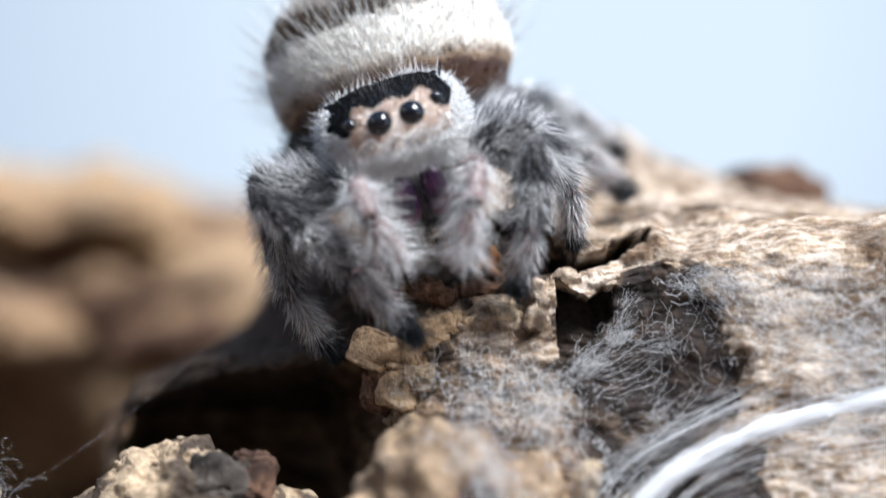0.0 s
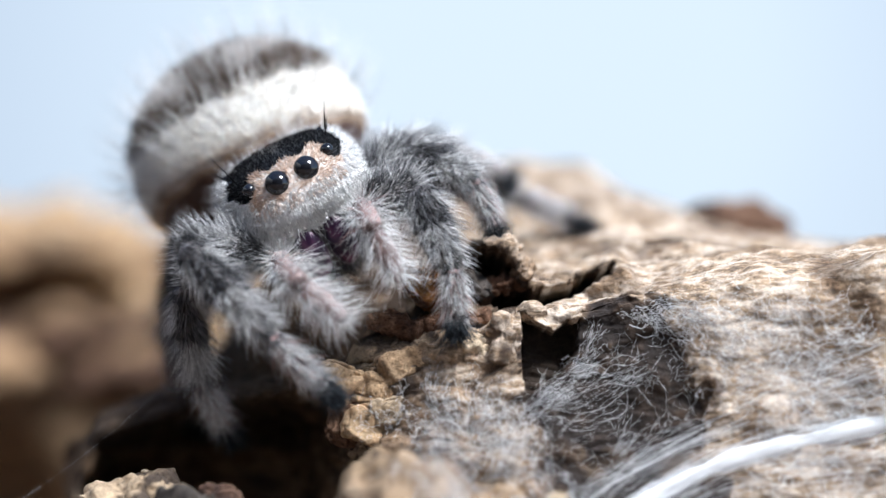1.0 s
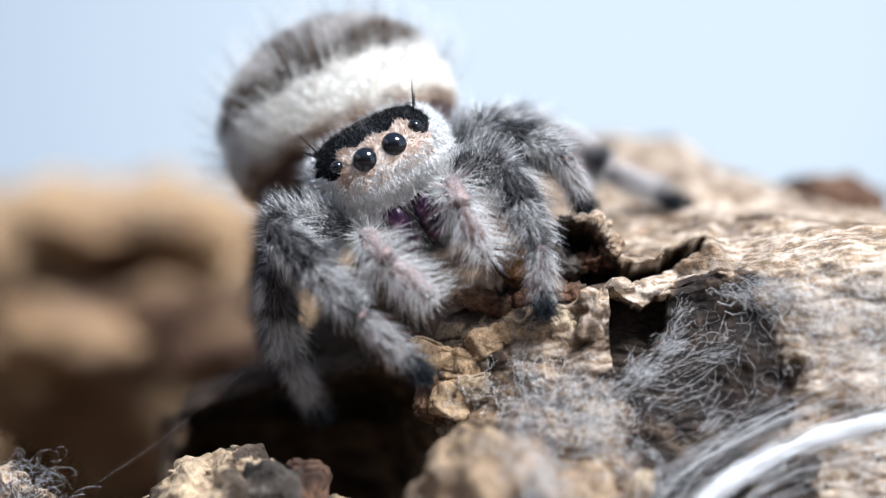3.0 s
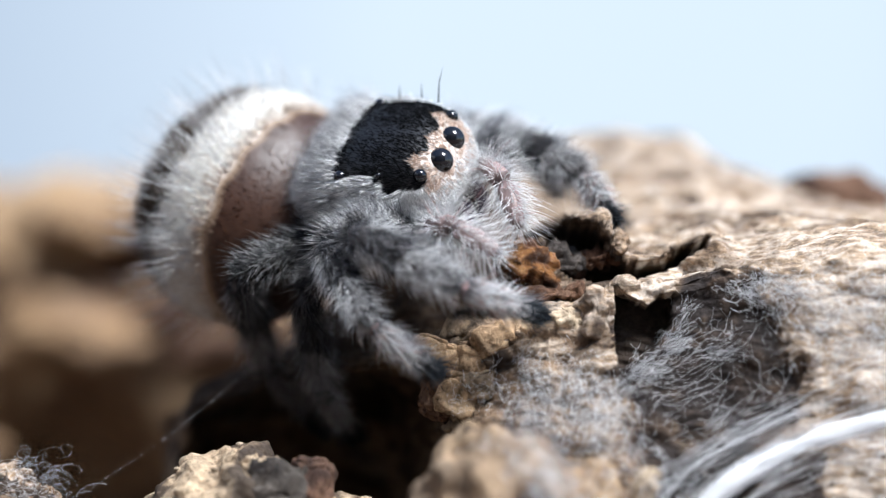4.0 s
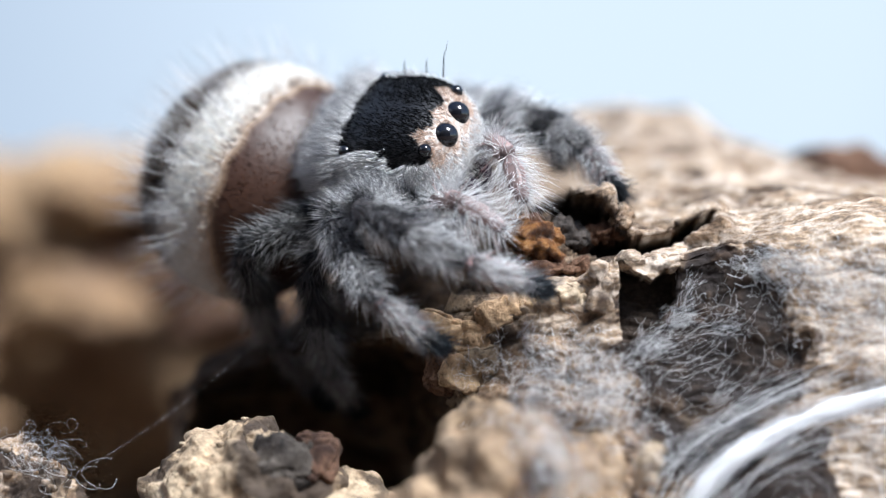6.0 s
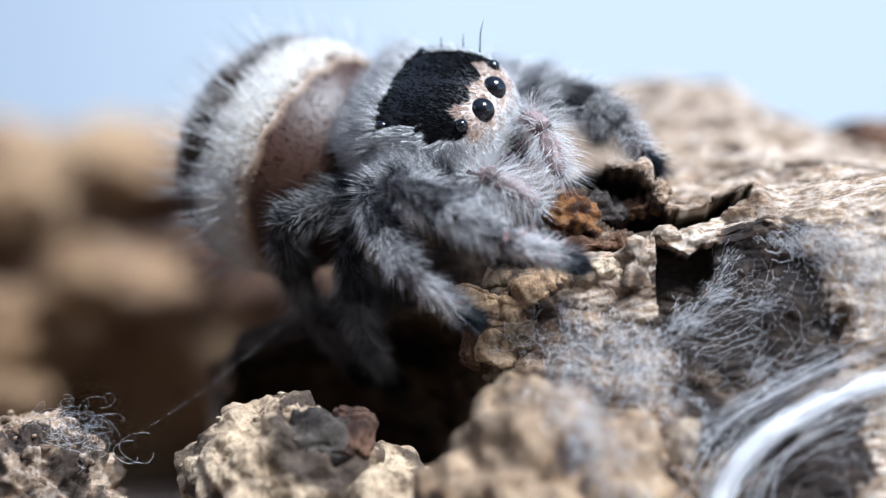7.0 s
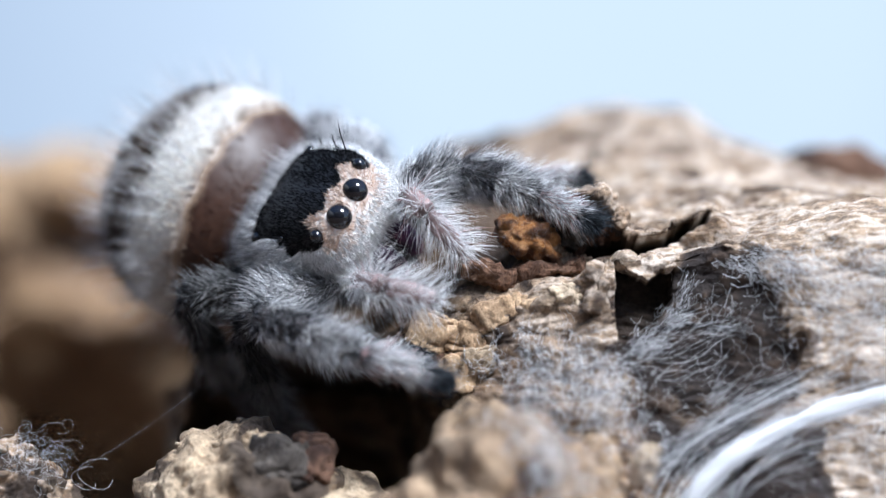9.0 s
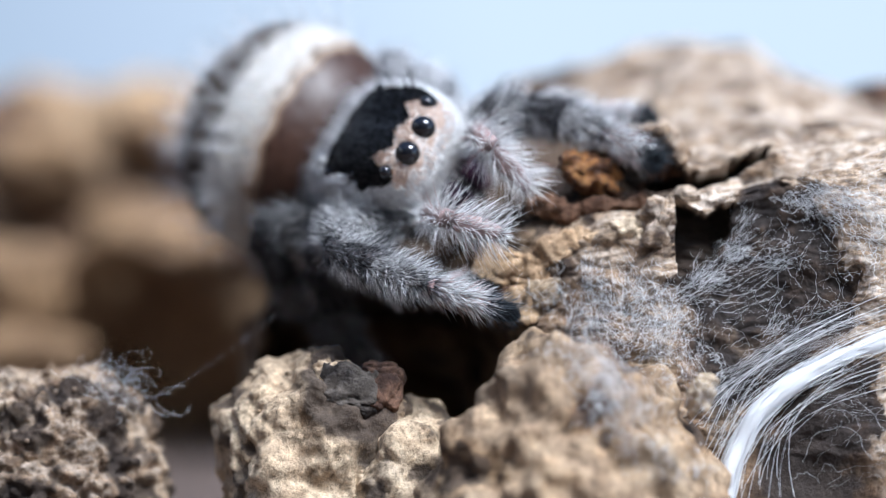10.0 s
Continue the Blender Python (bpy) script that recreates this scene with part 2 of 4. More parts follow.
def tube(points, radius, sides=5, caps=True):
    """A tube along a polyline, with a radius for each point."""
    P = np.asarray(points, float)
    R = np.broadcast_to(radius, (len(P),))
    T = unit(np.gradient(P, axis=0))
    ref = np.array([0.3, 0.5, 0.81])
    A = unit(np.cross(T, ref))
    B = np.cross(T, A)
    ang = np.linspace(0, TAU, sides, endpoint=False)
    V = P[None] + R[None, :, None] * (np.cos(ang)[:, None, None] * A[None] + np.sin(ang)[:, None, None] * B[None])
    return V.reshape(-1, 3), grid_faces(sides, len(P), True)


# ---- the setting ----
def slab(name, x0, x1, y0, y1, z0, z1, mat):
    v = [(x, y, z) for x in (x0, x1) for y in (y0, y1) for z in (z0, z1)]
    f = [(0, 1, 3, 2), (4, 6, 7, 5), (0, 4, 5, 1), (2, 3, 7, 6), (0, 2, 6, 4), (1, 5, 7, 3)]
    return part(name, v, f, mat, smooth=False)


tagged(slab("floor", -300, 300, -300, 230, -19, -15, SOIL), "dark brown crumbly substrate below the bark", kind="structure")
tagged(slab("backdrop", -300, 300, 226, 230, -15, 260, BACKDROP), "pale blue-white backdrop far behind the bark, made to glow", kind="structure")

# Unseen walls, added to block sky light and bounce some back.
UNSEEN_WALL, nt, b = material("unseen_pale_wall", 0.9)
co = nt.nodes.new("ShaderNodeTexCoord").outputs["Object"]
nt.links.new(ramp(nt, noise_tex(nt, co, 12), [(0.3, (0.36, 0.355, 0.35)), (0.7, (0.46, 0.45, 0.44))]), b.inputs["Base Color"])
tagged(slab("unseen_wall_behind", -300, 300, -304, -300, -15, 330, UNSEEN_WALL), "unseen pale wall, added to block and bounce light", kind="structure")
tagged(slab("unseen_wall_side", -304, -300, -300, 226, -15, 230, UNSEEN_WALL), "unseen pale wall, added to block and bounce light", kind="structure")


def soft_step(d, w):
    return np.clip(0.5 + d / w, 0, 1)


def in_polygon(x, z, poly):
    inside = np.zeros(x.shape, bool)
    for (xa, za), (xb, zb) in zip(poly, poly[1:] + poly[:1]):
        cross = (za > z) != (zb > z)
        inside ^= cross & (x < (xb - xa) * (z - za) / (zb - za + 1e-12) + xa)
    return inside


def line_distance(x, z, line):
    best = np.full(x.shape, 1e9)
    for (xa, za), (xb, zb) in zip(line, line[1:]):
        dx, dz = xb - xa, zb - za
        t = np.clip(((x - xa) * dx + (z - za) * dz) / (dx * dx + dz * dz), 0, 1)
        best = np.minimum(best, np.hypot(x - xa - t * dx, z - za - t * dz))
    return best


# stations along x, and what the profile does there
XS = [-9.6, -8.4, -6, -2.4, -0.6, 0.4, 2, 4, 8, 11.5, 16, 24]
RIM_Y = [7, 6.5, 5.5, 3.0, 1.0, 0.2, 0.0, 0, -0.3, -0.6, -1.2, -2]
RIM_Z = [-9, -5.2, -4.3, -3.6, -3.0, -2.7, -2.4, -1.9, -0.85, -0.2, 0.1, -0.2]
MID_Y = [12, 12, 11, 8.5, 4.0, 0.0, -0.7, -0.9, -0.9, -1.1, -1.6, -2]
LOW_Y = [13, 13, 13, 11, 6.0, -0.6, -2.2, -2.6, -2.8, -2.8, -3.2, -3.6]
TOP_Z = [-10, -5.6, -4.4, -1.6, -0.8, -0.5, 0.1, 0.6, 1.2, 1.1, 0.3, -1]
RIDGE_Z = [-10, -7, -4.2, 1.2, 2.6, 2.8, 3.2, 3.5, 3.9, 1.9, 0.6, -1]
HOLE = [(4.66, -1.42), (5.1, -1.75), (5.6, -2.05), (6.0, -1.75), (6.4, -1.62), (6.35, -2.5), (5.9, -3.2), (4.9, -3.75), (4.64, -3.9), (4.68, -2.6)]
UNDER = [(6.6, -11), (6.9, -8.8), (8.0, -6.9), (9.7, -6.0), (10.5, -6.3), (10.7, -8), (9.8, -9), (10.0, -11)]
ROT = [(-1.2, -2.2), (0.4, -0.6), (2.4, 0.3), (4.4, 0.5), (5.0, -1.1), (3.6, -1.75), (2.2, -2.1), (0.6, -2.6)]
CAVE = [(2.7, 0.1), (3.3, 0.5), (4.1, 0.45), (4.5, 0.0), (4.6, -0.6), (5.1, -0.95), (6.1, -0.62), (7.4, -0.08), (7.7, -0.02), (7.5, -0.28), (6.2, -1.02), (5.2, -1.38), (4.2, -1.2), (3.2, -1.1), (2.8, -0.6)]
PATCH = [(4.7, -2.5), (6.4, -1.6), (6.8, -1.1), (8.0, -0.85), (9.2, -1.4), (9.5, -2.8), (10.2, -4.4), (9.6, -5.4), (8.4, -6.2), (6.6, -7.8), (5.7, -8.2), (5.4, -6.6), (4.8, -5.2)]


def main_bark():
    nu, nv = 400, 380
    xs = np.interp(np.linspace(0, 1, nu), [0, 0.17, 0.24, 0.78, 1], [-9.6, -1, 1.5, 11, 24])
    P = np.zeros((nu, nv, 3))
    for i, x in enumerate(xs):
        ry, rz, my, ly, tz, gz = (np.interp(x, XS, k) for k in (RIM_Y, RIM_Z, MID_Y, LOW_Y, TOP_Z, RIDGE_Z))
        step = rz + 0.3 + max(0.0, np.interp(x, [1.5, 2.4, 3.4, 4.4, 4.9, 5.4, 6.5, 7.8, 8.6], [0, 1.7, 2.1, 2.1, 1.3, 0.85, 0.75, 0.5, 0]))
        keys = np.array([(ly - 1.5, -15.2), (ly, -9), (my - 1.0, -6.0), (my, rz - 1.8), (ry - 0.15, rz - 0.35), (ry + 0.15, rz), (ry + 1.2, rz + 0.25), (ry + 1.5, step),
                         (9, max(tz, step + 0.2)), (18, gz), (21, gz - 2), (25, -9), (26, -15.2)])
        s = np.r_[0, np.cumsum(np.hypot(*np.diff(keys, axis=0).T))]
        # more rows on the front face, the rim and the near top
        want = np.interp(np.linspace(0, 1, nv), [0, 0.07, 0.58, 0.82, 0.94, 1], [s[0], s[1], s[5], s[8], s[10], s[12]])
        P[i, :, 0], P[i, :, 1], P[i, :, 2] = x, np.interp(want, s, keys[:, 0]), np.interp(want, s, keys[:, 1])
    for end in (0, -1):
        P[end, :, 2] = -15.2
    N = grid_normals(P)
    if N[250, 130, 1] > 0:
        N = -N
    flat = P.reshape(-1, 3)
    front = soft_step(1.2 - flat[:, 1], 2.0)
    calm = np.interp(flat[:, 0], [3, 9], [1.0, 0.55])
    fib = flat * (0.45, 1.0, 1.0)
    d = 0.5 * fbm(flat, 4.5, 3) + calm * (0.30 * fbm(fib, 1.2, 4, shift=9) + 0.16 * fbm(fib, 0.4, 4, shift=3))
    d = d * np.where(flat[:, 1] > 6, 0.75, 0.85)
    bent = flat + 0.35 * np.stack([fbm(flat, 1.5, 2, shift=k) for k in (61, 71, 81)], 1)
    crack = (0.7 * plates(bent * (0.5, 1, 1), 2.4) + 0.3 * plates(bent * (0.6, 1, 1), 1.1, 5)) * calm
    d = d - 0.26 * crack
    fibre = fbm(flat * (0.16, 1.0, 1.0), 0.7, 4, shift=33)
    top = soft_step(flat[:, 1] - 1.6, 1.0) * soft_step(flat[:, 0] - 3.0, 2.0)
    strip = fbm(flat * (0.22, 1.0, 1.0), 0.26, 3, shift=47)
    d = d + (0.24 * fibre + 0.10 * strip) * top
    flat = flat + N.reshape(-1, 3) * d[:, None]
    x, y, z = flat.T
    wob = 0.12 * fbm(flat, 0.8, 3, shift=21)
    stain_shade, dry_lit = np.zeros(len(flat)), np.zeros(len(flat))
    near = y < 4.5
    # Hole, cave and lip: the shade of each recess is painted in too.
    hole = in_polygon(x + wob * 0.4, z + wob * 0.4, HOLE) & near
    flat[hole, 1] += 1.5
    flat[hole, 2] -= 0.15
    stain_shade[hole] = 0.9
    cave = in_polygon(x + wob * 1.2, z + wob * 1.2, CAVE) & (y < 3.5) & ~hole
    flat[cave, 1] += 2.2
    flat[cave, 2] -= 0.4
    stain_shade[cave] = 0.95
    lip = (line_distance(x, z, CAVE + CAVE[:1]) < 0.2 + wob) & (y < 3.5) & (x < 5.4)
    stain_shade[lip] = np.maximum(stain_shade[lip], 0.6)
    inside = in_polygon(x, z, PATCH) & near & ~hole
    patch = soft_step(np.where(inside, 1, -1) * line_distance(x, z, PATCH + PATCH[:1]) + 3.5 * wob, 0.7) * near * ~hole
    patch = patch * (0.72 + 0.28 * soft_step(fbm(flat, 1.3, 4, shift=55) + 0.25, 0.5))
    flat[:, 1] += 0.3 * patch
    stain_shade = np.maximum(stain_shade, patch)
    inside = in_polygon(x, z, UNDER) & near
    stain_shade = np.maximum(stain_shade, 0.96 * soft_step(np.where(inside, 1, -1) * line_distance(x, z, UNDER + UNDER[:1]) + 5 * wob, 0.8) * near)
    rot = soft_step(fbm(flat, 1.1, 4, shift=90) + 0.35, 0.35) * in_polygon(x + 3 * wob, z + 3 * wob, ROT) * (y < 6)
    stain_shade = np.maximum(stain_shade, 0.8 * rot)
    stain_shade = np.maximum(stain_shade, 0.7 * crack * (y < 6))
    stain_shade = np.maximum(stain_shade, 0.6 * top * soft_step(-fibre - 0.18, 0.25))
    stain_shade = np.maximum(stain_shade, 0.5 * top * soft_step(-strip - 0.3, 0.2))
    # Shelf below and behind the spider: its shade is painted as dark colour.
    stain_shade = np.maximum(stain_shade, (0.5 + 0.25 * soft_step(-3.0 - x, 2.0)) * soft_step(2.4 - x + 4 * wob, 1.2) * (y > 2.5) * (y < 17.5) * (z > np.where(x < -2, -6.0, -3.5)))
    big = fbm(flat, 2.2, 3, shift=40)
    stain_shade = np.maximum(stain_shade, 0.8 * soft_step(big - 0.55, 0.25) * (x < 9))
    dry_lit = soft_step(x - 2.5, 6.0) * soft_step(big + 0.35, 0.8) * soft_step(z + 4.5 + 6 * soft_step(x - 10.0, 2.0), 3.0) * (stain_shade < 0.5)
    ob = part("cork_bark", flat, grid_faces(nu, nv), BARK, stain_shade=stain_shade, dry_lit=0.85 * dry_lit)
    return tagged(ob, "rough tan cork bark with a dark hole and crack", "cork bark")


bark = main_bark()


def back_bark():
    nu, nv = 150, 130
    P = np.zeros((nu, nv, 3))
    for i, x in enumerate(np.linspace(-46, 1, nu)):
        top = np.interp(x, [-46, -22, -14, -6, 0, 1], [2.6, 2.2, 1.6, 0.9, -4, -15])
        low = 0.5 * math.sin(0.4 * x + 1.0)
        keys = np.array([(33, -15.2), (33, -12), (31, -8.6 + low), (27, -6.9 + low), (24.5, -4.0 + low), (28, top - 0.8), (31, top), (40, top - 1.5), (46, -15.2)])
        s = np.r_[0, np.cumsum(np.hypot(*np.diff(keys, axis=0).T))]
        w = np.linspace(0, s[-1], nv)
        P[i] = np.c_[np.full(nv, x), np.interp(w, s, keys[:, 0]), np.interp(w, s, keys[:, 1])]
    N = grid_normals(P)
    if N[75, 40, 1] > 0:
        N = -N
    flat = P.reshape(-1, 3)
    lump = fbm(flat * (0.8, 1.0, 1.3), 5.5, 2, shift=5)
    d = 2.6 * lump + 0.8 * fbm(flat, 2.2, 3, shift=2)
    flat = flat + N.reshape(-1, 3) * d[:, None]
    flat = flat * (1.15, 1, 1.15) + (0, 15, 0)
    # Shade is painted into the hollows and light onto the bulges.
    ob = tagged(part("cork_bark", flat, grid_faces(nu, nv), BARK_BACK, stain_shade=0.85 * soft_step(-lump - 0.12, 0.3), dry_lit=0.8 * soft_step(lump + 0.02, 0.5)),
                  "lumpy tan cork bark behind the spider, out of focus", "cork bark")
    # Lumps and flakes are painted paler towards the top, as if lit.
    for x, y, z, r in ((-15.2, 21, -4.0, 2.7), (-19.5, 23, -1.0, 1.9), (-11.2, 23, -2.6, 1.6), (-10.5, 25, 0.2, 1.9), (-14.5, 25, 0.4, 1.8), (-9.0, 25, -5.2, 1.5), (-26, 26, -1.5, 2.4), (-19.8, 20, -5.6, 2.1), (-19.2, 19, -8.3, 1.8)):
        v, f = closed(superellipsoid((r, r * 0.8, r * 0.8), 0.9, 0.9), 40, 28)
        v = v * (1 + 0.5 * fbm(v + x, 2.6, 4))[:, None] * (1.3, 1.1, 0.95) + (1.15 * x, y + 16, 1.15 * z)
        part("bark_lump", v, f, BARK_BACK, ob, stain_shade=0.6 * soft_step(fbm(v, 2.5, 2) - 0.4, 0.3), dry_lit=0.3 * soft_step(v[:, 2] - 1.15 * z + 1.0, 2.0))
    for x, y, z, r in ((-10.2, 37, -2.9, 1.0), (-11.6, 36.5, -4.9, 0.9), (-7.9, 38, -2.4, 0.8), (-9.2, 37, -4.7, 1.1), (-13.0, 37, -3.4, 0.8)):
        v, f = closed(superellipsoid((r * 1.6, r * 0.7, r * 0.6), 0.6, 0.8), 30, 22)
        v = v * (1 + 0.5 * fbm(v + x, 1.4, 3))[:, None]
        v = v @ np.array(Euler((0, 0.4 * math.sin(5 * x), 0)).to_matrix()).T + (x, y, z)
        part("bark_flake", v, f, BARK_RED, ob, "dark red-brown broken bark", stain_shade=0.6 * soft_step(fbm(v, 1.2, 2), 0.4), dry_lit=0.3 * soft_step(v[:, 2] - z, 0.8))
    return ob


back_bark()


def chunk(label, centre, radii, lump, rough, seed, stain_at=0.5, mat=BARK, crumbs=14, e=0.8, cracked=0.22, spot=None):
    surface = superellipsoid(radii, e, 0.9)
    v, f = closed(surface, 250, 170)
    n = unit(v / np.square(radii))
    d = lump * fbm(v + seed, 2.6, 3) + rough * fbm(v + seed, 0.9, 4) + 0.5 * rough * fbm(v + seed, 0.32, 4) - cracked * plates(v + 0.4 * np.stack([fbm(v, 1.0, 2, shift=k) for k in (1, 2, 3)], 1) + seed, 2.2)
    v = v + n * d[:, None] + centre
    big = fbm(v + seed, 1.8, 3, shift=11)
    stain_shade = 0.85 * soft_step(big - stain_at, 0.2)
    if spot:
        away = np.linalg.norm((v - centre - spot[:3]) * (1, 0.6, 1), axis=1)
        stain_shade = np.maximum(stain_shade, 0.93 * soft_step(spot[3] + 0.5 * big - away, 0.3))
    ob = tagged(part("bark_chunk", v, f, mat, stain_shade=stain_shade, dry_lit=(1 - stain_shade) * 0.4 * soft_step(0.25 - big, 0.4)), label, "bark chunk")
    pick = np.random.default_rng(int(seed))
    top = v[(v[:, 2] > centre[2] + 0.45 * radii[2]) & (v[:, 1] < centre[1] + 0.5 * radii[1])]
    for c in top[pick.choice(len(top), crumbs, replace=False)]:
        r = pick.uniform(0.06, 0.2)
        w, g = closed(superellipsoid((r, r * 0.9, r * 0.75), 0.8, 0.8), 16, 11)
        w = w * (1 + 0.5 * fbm(w + c, 0.22, 3))[:, None] + c
        part("crumb", w, g, mat, ob, stain_shade=np.full(len(w), pick.choice([0.0, 0.0, 0.5])), dry_lit=np.full(len(w), pick.uniform(0, 0.6)))
    return ob


pale_chunk = chunk("crumbly pale tan cork chunk with a dark grey patch", (-6.48, 0.3, -11.33), (2.96, 3.0, 5.1), 0.8, 0.17, 3.0, 0.25, BARK_TAN, 14, 0.85, 0.10, (1.2, -1.9, 4.0, 1.5))
chunk("low rounded tan cork lump wedged beside the ledge", (-3.5, -0.4, -11.5), (2.6, 2.6, 3.7), 0.7, 0.12, 43.0, 0.3, BARK_TAN, 6, 0.9, 0.08)
chunk("lumpy tan cork ledge with wisps of silk", (1.42, -3.7, -11.15), (4.5, 2.9, 5.7), 1.0, 0.09, 31.0, 0.4, LEDGE, 6, 1.25, 0.06)
chunk("coarse brown cork chunk topped with curled silk", (-14.5, 1.2, -11.5), (3.4, 3.0, 4.4), 0.4, 0.42, 57.0, 0.12, BARK, 60)
chunk("small reddish-brown bark knob on the ridge", (13.0, 15.5, 1.35), (2.1, 1.6, 0.7), 0.5, 0.25, 77.0, 0.1, BARK_RED, 4)

# ---- pieces of the bark ----
AMBER, nt, b = material("amber_heartwood", 0.32)
co = nt.nodes.new("ShaderNodeTexCoord").outputs["Object"]
nt.links.new(ramp(nt, noise_tex(nt, co, 1300, 8, 0.7), [(0.34, (0.02, 0.01, 0.006)), (0.48, (0.12, 0.045, 0.014)), (0.57, (0.36, 0.16, 0.05)), (0.68, (0.56, 0.30, 0.11))]), b.inputs["Base Color"])
bump(nt, b, noise_tex(nt, co, 3200, 8, 0.7), 1.0, 0.0003)


def flake(centre, radii, turn, seed, rough=0.14, mat=BARK, dry_lit=0.5, label="", parent=None, e=0.7):
    """A thick crusty flake of bark, part of the main piece or of a chunk."""
    v, f = closed(superellipsoid(radii, e, 0.5 + 0.5 * e), 70, 46)
    n = unit(v / np.square(radii))
    d = 1.8 * rough * fbm(v + seed, 1.0, 3) + 1.2 * rough * fbm(v + seed, 0.4, 4) - 0.12 * plates(v + seed, 0.7)
    v = (v + n * d[:, None]) @ np.array(Euler([radians(k) for k in turn]).to_matrix()).T + centre
    big = fbm(v + seed, 0.9, 3)
    return part("bark_flake", v, f, mat, parent or bark, label, stain_shade=0.7 * soft_step(big - 0.45, 0.3), dry_lit=dry_lit * soft_step(0.3 - big, 0.6))


flake((-0.75, 0.35, -3.55), (0.72, 0.4, 0.62), (-14, 22, -20), 4, 0.045, PLATE, 0.5, e=0.3)
flake((1.25, 0.2, -2.98), (0.85, 0.42, 0.42), (-12, -24, 6), 14, 0.045, PLATE, 0.5, e=0.3)
flake((2.25, 0.2, -2.72), (0.6, 0.4, 0.34), (10, -10, 8), 19, 0.05, PLATE, 0.4, e=0.35)
flake((0.35, 0.25, -3.75), (0.75, 0.4, 0.5), (-8, 12, -10), 29, 0.045, PLATE, 0.4, e=0.3)
flake((-0.5, 0.5, -4.75), (0.6, 0.45, 0.75), (-6, 14, -12), 39, 0.1, BARK_RED, 0.1, e=0.55)
flake((0.9, 0.0, -4.35), (0.85, 0.4, 0.45), (-10, -8, 5), 49, 0.06, BARK_TAN, 0.5, e=0.4)
flake((0.15, 0.15, -4.75), (0.8, 0.45, 0.6), (-8, 16, -8), 59, 0.07, PLATE, 0.5, e=0.4)
flake((3.25, 0.0, -2.5), (0.6, 0.45, 0.42), (10, -6, 0), 24, 0.10, BARK_TAN, 0.9)
flake((4.1, -0.2, -2.6), (0.45, 0.5, 1.05), (0, 4, 0), 44, 0.12)
flake((5.5, 0.6, -1.50), (0.95, 0.6, 0.2), (0, 4, 0), 54, 0.12, dry_lit=0.7)
flake((2.2, 1.4, -0.8), (1.25, 0.75, 0.6), (0, 22, 25), 64, 0.13, AMBER, label="glossy amber-brown inner wood")
flake((2.8, 1.2, -1.7), (1.1, 0.5, 0.3), (0, -10, 0), 74, 0.12, BARK_RED, dry_lit=0.0, e=0.45)
flake((1.0, 1.2, -1.9), (0.9, 0.6, 0.35), (0, 10, 0), 79, 0.12, BARK_RED, dry_lit=0.0, e=0.45)
flake((3.3, 2.1, -0.75), (0.8, 0.6, 0.36), (0, 15, 0), 84, 0.16, BARK_GREY, dry_lit=0.0)
flake((4.1, 2.2, -0.75), (0.7, 0.5, 0.3), (0, -10, 0), 89, 0.2, BARK_RED, dry_lit=0.0)
flake((4.9, 2.0, -0.15), (0.3, 0.6, 0.42), (0, 35, 10), 104, 0.09, dry_lit=0.15, label="curled pale bark edge beside the crack")
flake((4.1, 2.7, 0.55), (0.8, 0.6, 0.14), (0, 8, 0), 114, 0.1, dry_lit=0.6)
flake((5.2, -4.0, -7.1), (0.36, 0.5, 0.66), (0, 18, 0), 94, 0.10, BARK_TAN, dry_lit=0.8, label="loose pale tan splinter")

flake((-5.16, -1.65, -7.2), (0.95, 0.5, 0.7), (-25, 10, 0), 124, 0.12, BARK_GREY, 0.3, "dark grey crumbly crust", pale_chunk, 0.5)
flake((-4.19, -1.4, -7.15), (0.6, 0.5, 0.78), (-15, 14, 20), 134, 0.08, BARK_RED, 0.3, "red-brown smooth crust", pale_chunk, 0.5)
flake((-5.72, -1.1, -6.7), (0.5, 0.5, 0.32), (0, 0, 0), 144, 0.16, BARK_TAN, 0.4, "", pale_chunk)

# ---- the spider ----
GREY, PALE, DARK, WHITE = (0.34, 0.34, 0.355), (0.66, 0.65, 0.65), (0.07, 0.07, 0.078), (0.95, 0.94, 0.93)
TAN, BROWN, BLACK, PINK = (0.58, 0.42, 0.32), (0.06, 0.024, 0.011), (0.006, 0.006, 0.007), (0.50, 0.33, 0.31)

spider = new("jumping_spider")
tagged(spider, "grey and white furry jumping spider perched on cork bark", "spider")


